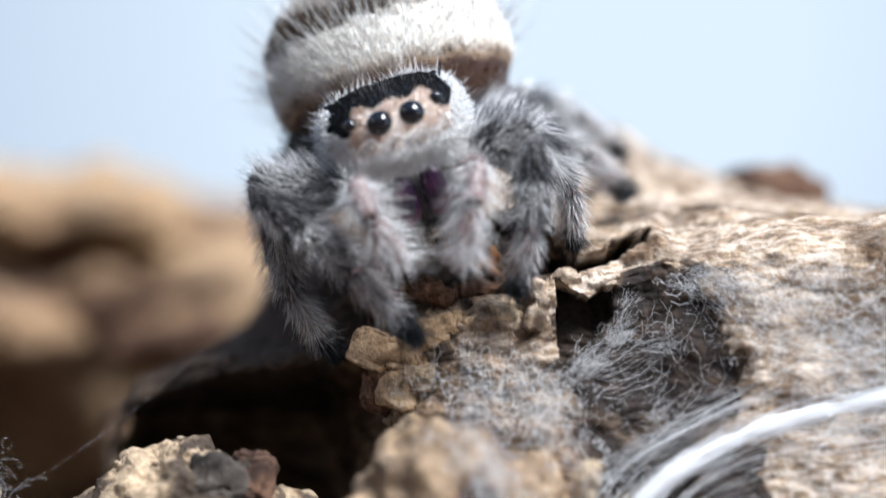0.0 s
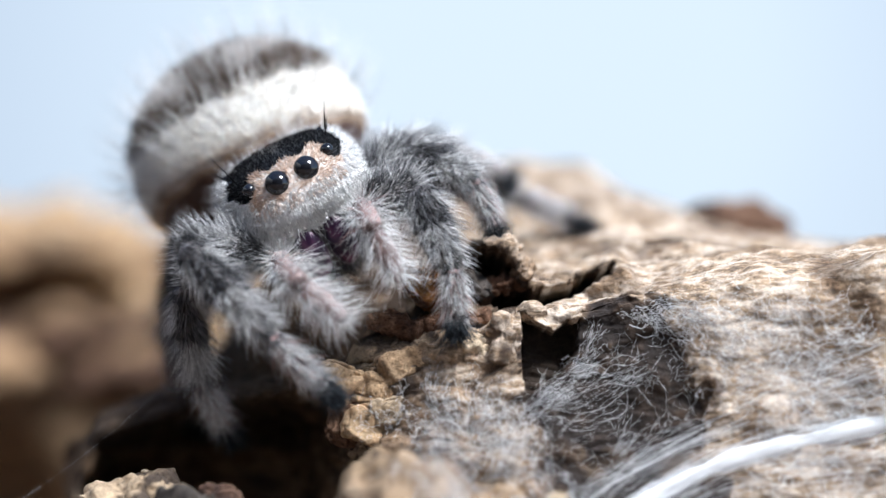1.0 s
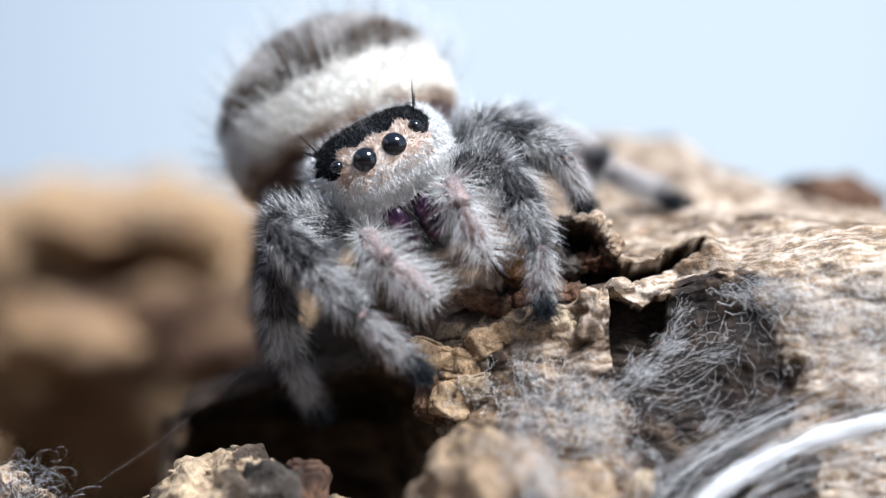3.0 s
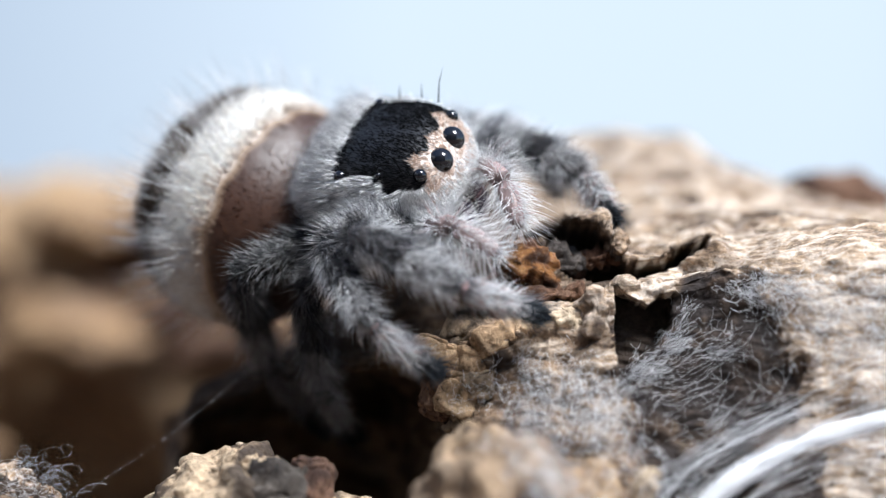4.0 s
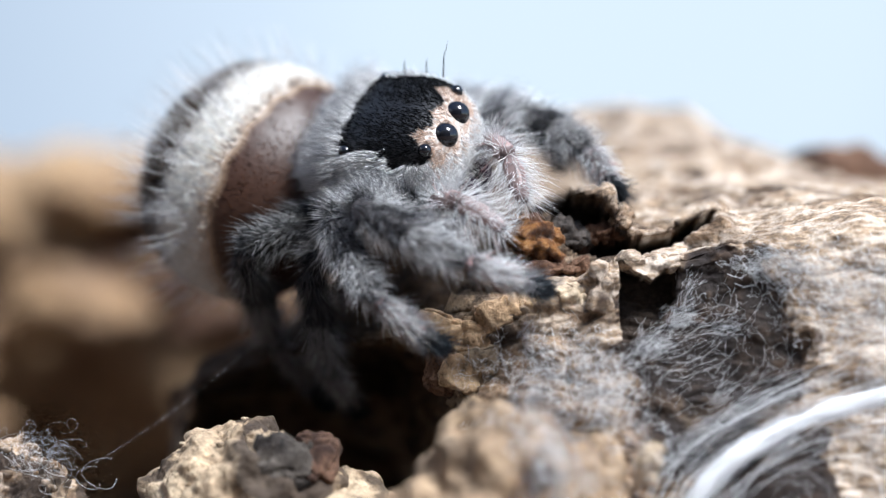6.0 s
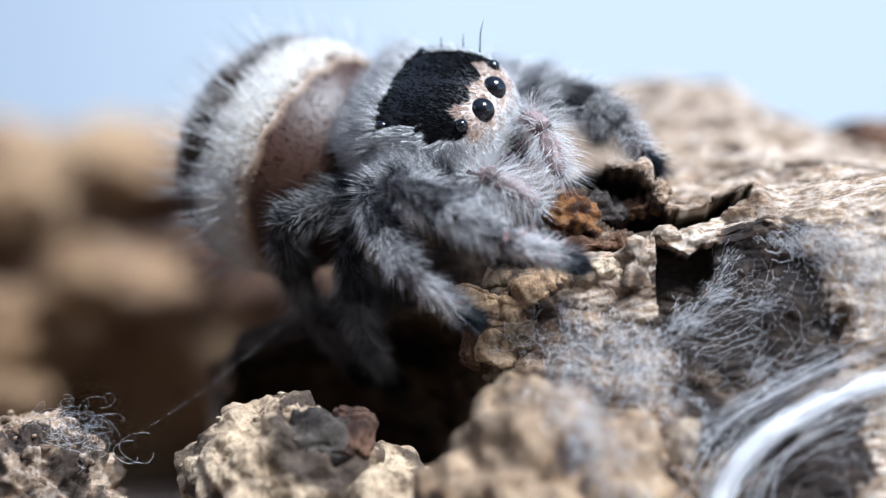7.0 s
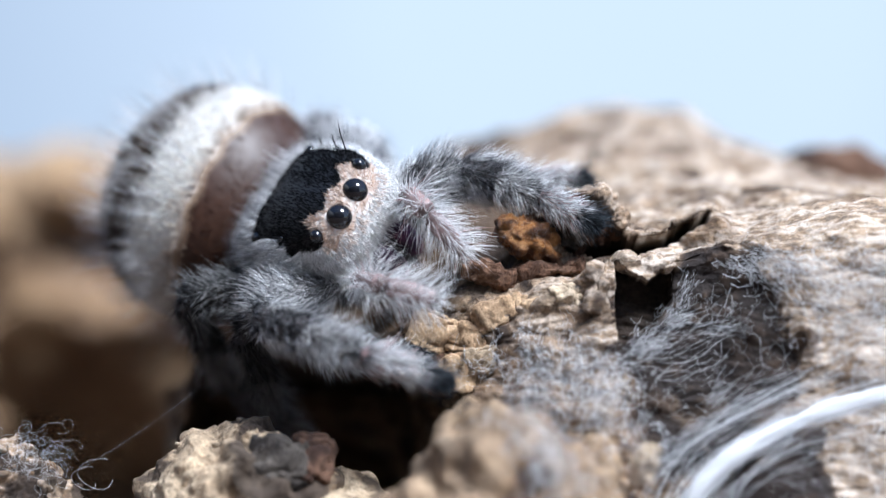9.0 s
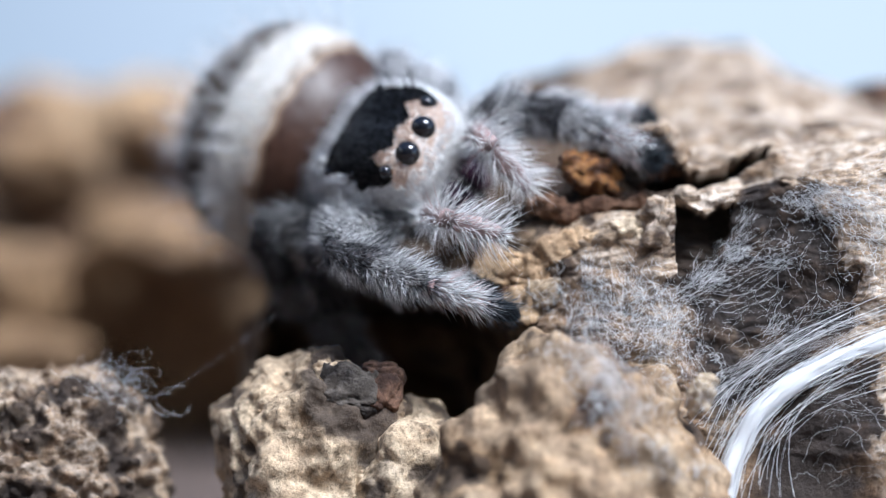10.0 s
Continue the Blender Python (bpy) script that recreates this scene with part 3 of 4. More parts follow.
def make_abdomen():
    def surface(th, ph):
        p = superellipsoid((3.75, 3.35, 3.42), 0.95, 0.95)(th, ph)
        taper = 1 - 0.08 * (p[..., 1:2] / 3.35) ** 2 - 0.04 * p[..., 1:2] / 3.35
        return p * np.concatenate([taper, np.ones_like(taper), taper], -1)

    def tone(p, bare=False):
        """The coat: brown front, broad white band, dark back with pale bars."""
        y = p[:, 1] + 0.06 * np.sin(5 * p[:, 0]) + rng.normal(0, 0.01 if bare else 0.13, len(p))
        c = tints(len(p), [(0.98, 0.96, 0.92), (0.93, 0.88, 0.81), (0.74, 0.66, 0.56)], [8, 2.5, 0.6], 0.05)
        # cream turns tan, and tan a deep brown, towards the front
        fawn = tints(len(p), [(0.60, 0.44, 0.30), (0.48, 0.32, 0.20)], [2, 1])
        brown = tints(len(p), [(0.10, 0.042, 0.02), BROWN, (0.035, 0.014, 0.009)], [3, 4, 3])
        if bare:
            fawn[:], brown[:] = (0.50, 0.35, 0.23), (0.055, 0.022, 0.011)
        for shade, at in ((fawn, 0.62), (brown, 0.82)):
            k = soft_step(y - at, 0.36)[:, None]
            c = c * (1 - k) + shade * k
        back = y < -1.05
        bars = (np.sin(2.6 * p[:, 1] + 0.9 * np.abs(p[:, 0])) > 0.1) & (np.abs(p[:, 0]) > 0.7)
        c[back] = tints(back.sum(), [(0.10, 0.075, 0.06), (0.20, 0.15, 0.12)], [3, 2])
        pale = back & bars
        c[pale] = tints(pale.sum(), [PALE, (0.42, 0.35, 0.29)], [2, 2])
        return c

    v, f = closed(surface, 220, 150)
    body = part("abdomen", v, f, SKIN, spider, "plump abdomen with a white band and brown front", tint=tone(v, True) * 0.85)
    p, n = scatter(surface, 36000)
    flow = np.array([0, -1.0, 0.1])
    front = p[:, 1] > 0.75
    keep = ~front | (rng.uniform(size=len(p)) < 0.22)
    p, n, front = p[keep], n[keep], front[keep]
    way = n * np.where(front, 0.35, 0.8)[:, None] + flow * 0.65 + rng.normal(0, 0.16, p.shape)
    fur("fur", body, p, way, np.where(front, 0.13, np.where(p[:, 1] < -1.05, 0.42, 0.27)) * rng.uniform(0.6, 1.25, len(p)), rng.uniform(0.011, 0.018, len(p)), tone(p), np.tile(flow * 0.5, (len(p), 1)))
    p, n = scatter(surface, 1800)
    keep = p[:, 1] < 0.3
    p, n = p[keep], n[keep]
    fur("bristles", body, p, n + flow * 0.5 + rng.normal(0, 0.2, p.shape), rng.uniform(0.9, 1.9, len(p)), np.full(len(p), 0.0105),
        tints(len(p), [WHITE, PALE, DARK], [4, 3, 0.7]), np.tile(flow * 0.3, (len(p), 1)))
    return body


HEAD_R = (2.2, 2.75, 1.65)


def ball(centre, r, nu=28, nv=20, squash=(1, 1, 1)):
    v, f = closed(superellipsoid((r * squash[0], r * squash[1], r * squash[2]), 1, 1), nu, nv)
    return v + np.asarray(centre), f


def make_head():
    base = superellipsoid(HEAD_R, 0.72, 0.8)

    def surface(th, ph):
        p = base(th, ph)
        k = 1 - 0.16 * np.clip(-p[..., 1:2] / 2.75, 0, 1) ** 2
        low = np.where(p[..., 2:3] < 0, 1 - 0.42 * np.clip(p[..., 1:2] / 2.75, 0, 1), 1)
        fall = 1 - 0.5 * np.clip((-0.35 - p[..., 1:2]) / 2.4, 0, 1) * (p[..., 2:3] > 0)
        return p * np.concatenate([k, np.ones_like(k), k * low * fall], -1)

    def zones(p):
        x, y, z = p.T
        wob = 0.08 * np.sin(7 * x) + 0.08 * np.sin(9 * y + 2)
        side = np.clip((np.abs(x) - 1.05) / 0.5, 0, 1)
        lobe = 0.06 * np.cos(6.5 * x)
        cap = (z > 1.30 + lobe * (y > 1.5) - 0.45 * side * (y > 0.8)) & (y > -0.8 + wob) & (np.abs(x) < 1.85 + wob)
        for s in (-1, 1):
            cap |= (np.hypot(x - s * 1.5, z - 0.98) < 0.30) & (y > 1.2)
        face = (y > 1.6) & (z > 0.42 + 0.1 * np.sin(8 * x)) & (np.abs(x) < 1.45 + wob) & ~cap
        mask = (y > 1.6) & ~face & ~cap
        return cap, face, mask

    def tone(p):
        cap, face, mask = zones(p)
        n = len(p)
        c = tints(n, [PALE, GREY, WHITE], [2, 0.4, 7])
        rear = p[:, 1] < -0.5
        c[rear] = tints(rear.sum(), [PALE, GREY, WHITE], [3, 1.5, 4])
        c[mask] = tints(mask.sum(), [WHITE, (0.82, 0.80, 0.79)], [5, 1.5], 0.05)
        blush = mask & (p[:, 2] > 0.05) & (rng.uniform(size=n) < 0.5) & (np.abs(p[:, 0]) < 1.5)
        c[blush] = tints(blush.sum(), [(0.74, 0.60, 0.51), (0.86, 0.77, 0.71)], [2, 3], 0.06)
        c[face] = tints(face.sum(), [TAN, (0.70, 0.57, 0.48), (0.86, 0.80, 0.75)], [3, 2, 1], 0.08)
        c[cap] = tints(cap.sum(), [BLACK, (0.012, 0.012, 0.014)], [3, 1])
        return c

    v, f = closed(surface, 90, 64)
    head = part("cephalothorax", v, f, SKIN, spider, "furry head with a black velvet cap", tint=tone(v) * 0.8)
    p, n = scatter(surface, 30000)
    cap, face, mask = zones(p)
    hid = np.zeros(len(p), bool)
    for ex, ey, ez, er in EYES:
        hid |= np.linalg.norm(p - (ex, ey, ez), axis=1) < er * 1.02
    p, n, cap, face, mask = (k[~hid] for k in (p, n, cap, face, mask))
    flow = np.where(mask[:, None], np.array([0, 0.1, -1.0]), np.array([0, -1.0, -0.15]))
    short = cap | face
    way = n * np.where(short, 0.55, 0.4)[:, None] + flow * np.where(mask, 0.42, 0.6)[:, None] + rng.normal(0, 0.2, p.shape)
    length = np.where(cap, 0.11, np.where(face, 0.14, np.where(mask, 0.16, np.where(p[:, 1] < -0.6, 0.5, 0.34)))) * rng.uniform(0.6, 1.3, len(p))
    fur("fur", head, p, way, length, np.where(short, 0.013, 0.0145) * rng.uniform(0.8, 1.3, len(p)), tone(p), flow * 0.4)
    # longer pale hairs along the rear edge and the cheeks
    q, m = scatter(surface, 5200)
    keep = ((q[:, 1] < -0.5) | (q[:, 2] < -0.2)) & (q[:, 1] < 1.9)
    q, m = q[keep], m[keep]
    fur("fur", head, q, m * 0.8 + np.array([0, -0.5, 0.0]) + rng.normal(0, 0.25, q.shape), rng.uniform(0.45, 1.0, len(q)), rng.uniform(0.007, 0.011, len(q)), tints(len(q), [WHITE, PALE, GREY], [4, 3, 1.5]), np.tile((0, -0.3, 0.0), (len(q), 1)))
    # a fringe of white whiskers over the jaws
    q, m = scatter(surface, 9000)
    keep = (q[:, 1] > 1.5) & (q[:, 2] < -0.45) & (q[:, 2] > -0.85)
    q, m = q[keep], m[keep]
    fur("whisker_fringe", head, q, m * 0.7 + np.array([0, 0.35, -0.75]) + q * (0.15, 0, 0) + rng.normal(0, 0.2, q.shape), rng.uniform(0.25, 0.6, len(q)), rng.uniform(0.007, 0.011, len(q)), tints(len(q), [WHITE, PALE], [5, 1]))
    # black bristles beside the cap and long white ones over the mouth
    r = np.array([(s * x, y, 1.45) for s in (-1, 1) for x, y in ((1.55, 1.75), (1.7, 1.1), (1.75, 0.3))])
    fur("bristles", head, r, np.array([0, 0.1, 1.0]) + r * (0.25, 0.05, 0) + rng.normal(0, 0.1, r.shape), np.array([1.15, 0.5, 0.4, 1.15, 0.55, 0.4]), np.full(len(r), 0.026), np.tile(BLACK, (len(r), 1)), np.tile((0.0, 0.35, -0.1), (len(r), 1)))
    for ex, ey, ez, er in EYES:
        v, f = ball((ex, ey, ez), er)
        part("eye", v, f, EYE, head, "glossy black eye")
    return head


EYES = [(s * x, y, z, r) for x, y, z, r in ((0.475, 2.40, 0.80, 0.40), (1.30, 2.12, 0.98, 0.21), (1.62, 0.95, 1.30, 0.08), (1.62, -0.4, 1.26, 0.21)) for s in (-1, 1)]


def make_chelicera(s):
    v, f = closed(superellipsoid((0.43, 0.45, 0.84), 0.9, 0.9), 32, 24)
    c = part("chelicera", v, f, FANG, spider, "purple iridescent jaw")
    surface = superellipsoid((0.43, 0.45, 0.84), 0.9, 0.9)
    p, n = scatter(surface, 150)
    keep = p[:, 2] > 0.68
    p, n = p[keep], n[keep]
    fur("fur", c, p, n + np.array([0, 0.2, -0.9]) + rng.normal(0, 0.2, p.shape), rng.uniform(0.4, 0.8, len(p)), np.full(len(p), 0.016), tints(len(p), [WHITE, PALE], [2, 1]))
    return c


def make_sternum():
    surface = superellipsoid((1.75, 2.4, 1.35), 0.9, 0.9)
    v, f = closed(surface, 40, 28)
    ob = part("sternum", v, f, SKIN, spider, "dark underside of the body", tint=np.tile((0.035, 0.028, 0.028), (len(v), 1)))
    p, n = scatter(surface, 2500)
    fur("fur", ob, p, n * 0.7 + np.array([0, 0.2, -0.3]) + rng.normal(0, 0.25, p.shape), rng.uniform(0.25, 0.6, len(p)), rng.uniform(0.009, 0.015, len(p)), tints(len(p), [DARK, GREY], [4, 1.5]))
    ob.matrix_basis = pose(0, 0.0, -1.5 * MM)
    return ob


def segment(name, length, radii, hairs, hair_len, tone, label="", spread=0.75, coat=0.52, under=1.9):
    """A leg segment along +z: a spindle with a furry coat. tone(u, a, skin): the coat's tints at u from 0 to 1 and the angle a."""
    u = np.linspace(0, 1, 18)
    R = np.interp(u, np.linspace(0, 1, len(radii)), radii) * np.sqrt(np.clip(1 - (2 * u - 1) ** 8, 0.02, 1))
    ang = np.linspace(0, TAU, 18, endpoint=False)
    V = np.stack([np.cos(ang)[:, None] * R, np.sin(ang)[:, None] * R, np.broadcast_to(u * length, (18, 18))], -1).reshape(-1, 3)
    ob = part(name, V, grid_faces(18, 18, True), SKIN, spider, label, tint=tone(V[:, 2] / length, np.arctan2(V[:, 1], V[:, 0]), True))
    # a short dense undercoat that lies along the leg, and longer stiff hairs that stand off it
    for count, reach, lift, along, wide, shade in ((int(hairs * under), 0.22 * hair_len + 0.07, 0.42, 0.9, 0.0125, 0.66), (int(hairs * coat), hair_len, spread, 0.62, 0.0078, 1.3)):
        uu, a = rng.uniform(0, 1, count), rng.uniform(0, TAU, count)
        n = np.c_[np.cos(a), np.sin(a), np.zeros(count)]
        p = n * np.interp(uu, u, R)[:, None] + np.c_[np.zeros((count, 2)), uu * length]
        way = n * lift + np.array([0, 0, along]) + rng.normal(0, 0.2, p.shape)
        size = np.interp(uu, [0, 0.15, 0.85, 1], [0.7, 1, 1, 0.75]) * reach * rng.uniform(0.45, 1.4, count)
        fur("fur", ob, p, way, size, wide * rng.uniform(0.8, 1.25, count), shade * tone(uu, a, False), n * -0.15 + np.array([0, 0, 0.3]))
    return ob


def mottle(u, a, light, dark, share):
    """Tints in patches round and along a leg: dark ones where a slow wave is low."""
    wave = np.sin(9 * u + 2.2 * np.sin(a)) + 0.8 * np.sin(2 * a + 5 * u) + rng.normal(0, 0.45, len(u))
    low = wave < np.quantile(wave, share) if len(u) > 1 else wave < 0
    light[low] = dark[low]
    return light


def tone_upper(u, a, skin):
    n = len(u)
    if skin:
        return tints(n, [(0.075, 0.068, 0.068)], [1])
    return mottle(u, a, tints(n, [PALE, WHITE, GREY], [3, 3, 2.5], 0.2), tints(n, [GREY, DARK, (0.18, 0.18, 0.19)], [2, 2, 3], 0.2), 0.5)


def tone_mid(u, a, skin):
    n = len(u)
    if skin:
        return tints(n, [(0.13, 0.11, 0.11)], [1])
    c = mottle(u, a, tints(n, [PALE, WHITE, GREY], [3, 5, 1.5], 0.15), tints(n, [GREY, DARK, (0.2, 0.2, 0.21)], [2, 1.5, 2], 0.2), 0.36)
    ring = (u < 0.13) | (np.abs(u - 0.45) < 0.05)
    c[ring] = tints(ring.sum(), [DARK, GREY], [3, 2])
    return c


def tone_low(u, a, skin):
    n = len(u)
    foot = u > 0.72
    if skin:
        c = tints(n, [PINK], [1])
        c[foot] = (0.03, 0.034, 0.04)
        return c
    c = tints(n, [WHITE, PALE, GREY, PINK], [5, 3, 0.8, 1.5])
    ring = (u < 0.08) | (np.abs(u - 0.66) < 0.05)
    c[ring] = tints(ring.sum(), [DARK, GREY], [2, 2])
    c[foot] = tints(foot.sum(), [(0.035, 0.04, 0.048), (0.10, 0.115, 0.13)], [3, 1.5])
    return c


def tone_palp(u, a, skin):
    n = len(u)
    if skin:
        c = tints(n, [(0.30, 0.21, 0.195)], [1])
        c[(u < 0.12) | (u > 0.9)] = (0.12, 0.08, 0.075)
        return c
    return tints(n, [WHITE, (0.86, 0.82, 0.80), PALE, PINK], [7, 3, 1, 0.5])


class Leg:
    """Three rigid pieces from the hip to the foot."""

    def __init__(self, name, hip, lengths, radii, hairs, hair_len, tones, labels, coat=0.52, under=1.9):
        self.hip, self.lengths = np.array(hip, float), lengths
        self.pieces = [segment(n, L, r, h, hl, t, lab, sp, coat, under) for (n, sp), L, r, h, hl, t, lab in
                       zip(name, lengths, radii, hairs, hair_len, tones, labels)]

    def joints(self, head, knee, foot, ankle=None):
        """Reaches from the hip over about the knee and the ankle to the foot."""
        hip = np.array(head @ Vector(self.hip))
        knee, foot = np.array(knee, float), np.array(foot, float)
        out = unit(knee - (hip + foot) / 2)
        J = np.array([hip, knee, (knee + foot) / 2 + 0.6 * out if ankle is None else ankle, foot])
        for _ in range(40):
            J[3] = foot
            for k in (2, 1, 0):
                J[k] = J[k + 1] + unit(J[k] - J[k + 1]) * self.lengths[k]
            J[0] = hip
            for k in (0, 1, 2):
                J[k + 1] = J[k] + unit(J[k + 1] - J[k]) * self.lengths[k]
        return J


def aim(a, b):
    """The pose at a of a piece whose z runs towards b."""
    z = Vector(unit(np.subtract(b, a)))
    x = Vector((0.15, -1.0, 0.1)).cross(z)
    x = x.normalized() if x.length > 0.15 else Vector((1, 0, 0)).cross(z).normalized()
    y = z.cross(x)
    m = Matrix((x, y, z)).transposed().to_4x4()
    m.translation = Vector(np.asarray(a, float))
    return m


def facing(at, ahead, up):
    """The pose at a place of a body whose y looks ahead and z about up."""
    y = Vector(ahead).normalized()
    x = y.cross(Vector(up)).normalized()
    z = x.cross(y)
    m = Matrix((x, y, z)).transposed().to_4x4()
    m.translation = Vector(at)
    return m


abdomen = make_abdomen()
head = make_head()
jaws = [make_chelicera(-1), make_chelicera(1)]
make_sternum()
NAMES = (("femur", 0.75), ("tibia", 0.8), ("tarsus", 0.7))
LEG_TONES = (tone_upper, tone_mid, tone_low)


# Right hind legs: shadow is painted into their skin and fur tints.
def shaded(tone):
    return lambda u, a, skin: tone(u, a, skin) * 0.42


SHADED_TONES = tuple(shaded(k) for k in LEG_TONES)
LEG_LABELS = ("grey furry upper leg", "grey furry leg with dark rings", "pale furry leg end with a black foot")


def make_leg(s, hip_y, k, fat, tones):
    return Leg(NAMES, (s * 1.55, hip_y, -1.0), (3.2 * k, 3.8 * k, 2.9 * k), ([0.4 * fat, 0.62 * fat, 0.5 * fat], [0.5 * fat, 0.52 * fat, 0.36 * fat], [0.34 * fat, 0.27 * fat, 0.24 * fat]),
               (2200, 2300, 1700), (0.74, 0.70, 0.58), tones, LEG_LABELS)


LEGS = {(s, n): make_leg(s, y, k * ({1: 1, 2: 1, 3: 0.95, 4: 1} if s > 0 else {1: 0.72, 2: 0.76, 3: 0.78, 4: 0.84})[n], fat, SHADED_TONES if n > 2 and s > 0 else LEG_TONES) for n, y, k, fat in ((1, 1.3, 1.0, 0.95), (2, 0.5, 0.88, 0.8), (3, -0.5, 0.95, 0.8), (4, -1.4, 1.15, 0.8)) for s in (-1, 1)}
PALPS = {s: Leg((("palp_femur", 0.9), ("palp_tibia", 1.2), ("palp_tip", 1.1)), (s * 1.3, 1.9, -1.3), (1.3, 1.45, 1.7),
                ([0.24, 0.29, 0.27], [0.28, 0.32, 0.32], [0.3, 0.33, 0.18]), (260, 340, 430), (0.6, 1.05, 0.98), (tone_palp,) * 3,
                ("pale feeler base", "white bristly feeler", "white bristly feeler tip"), 0.75, 0.4) for s in (-1, 1)}

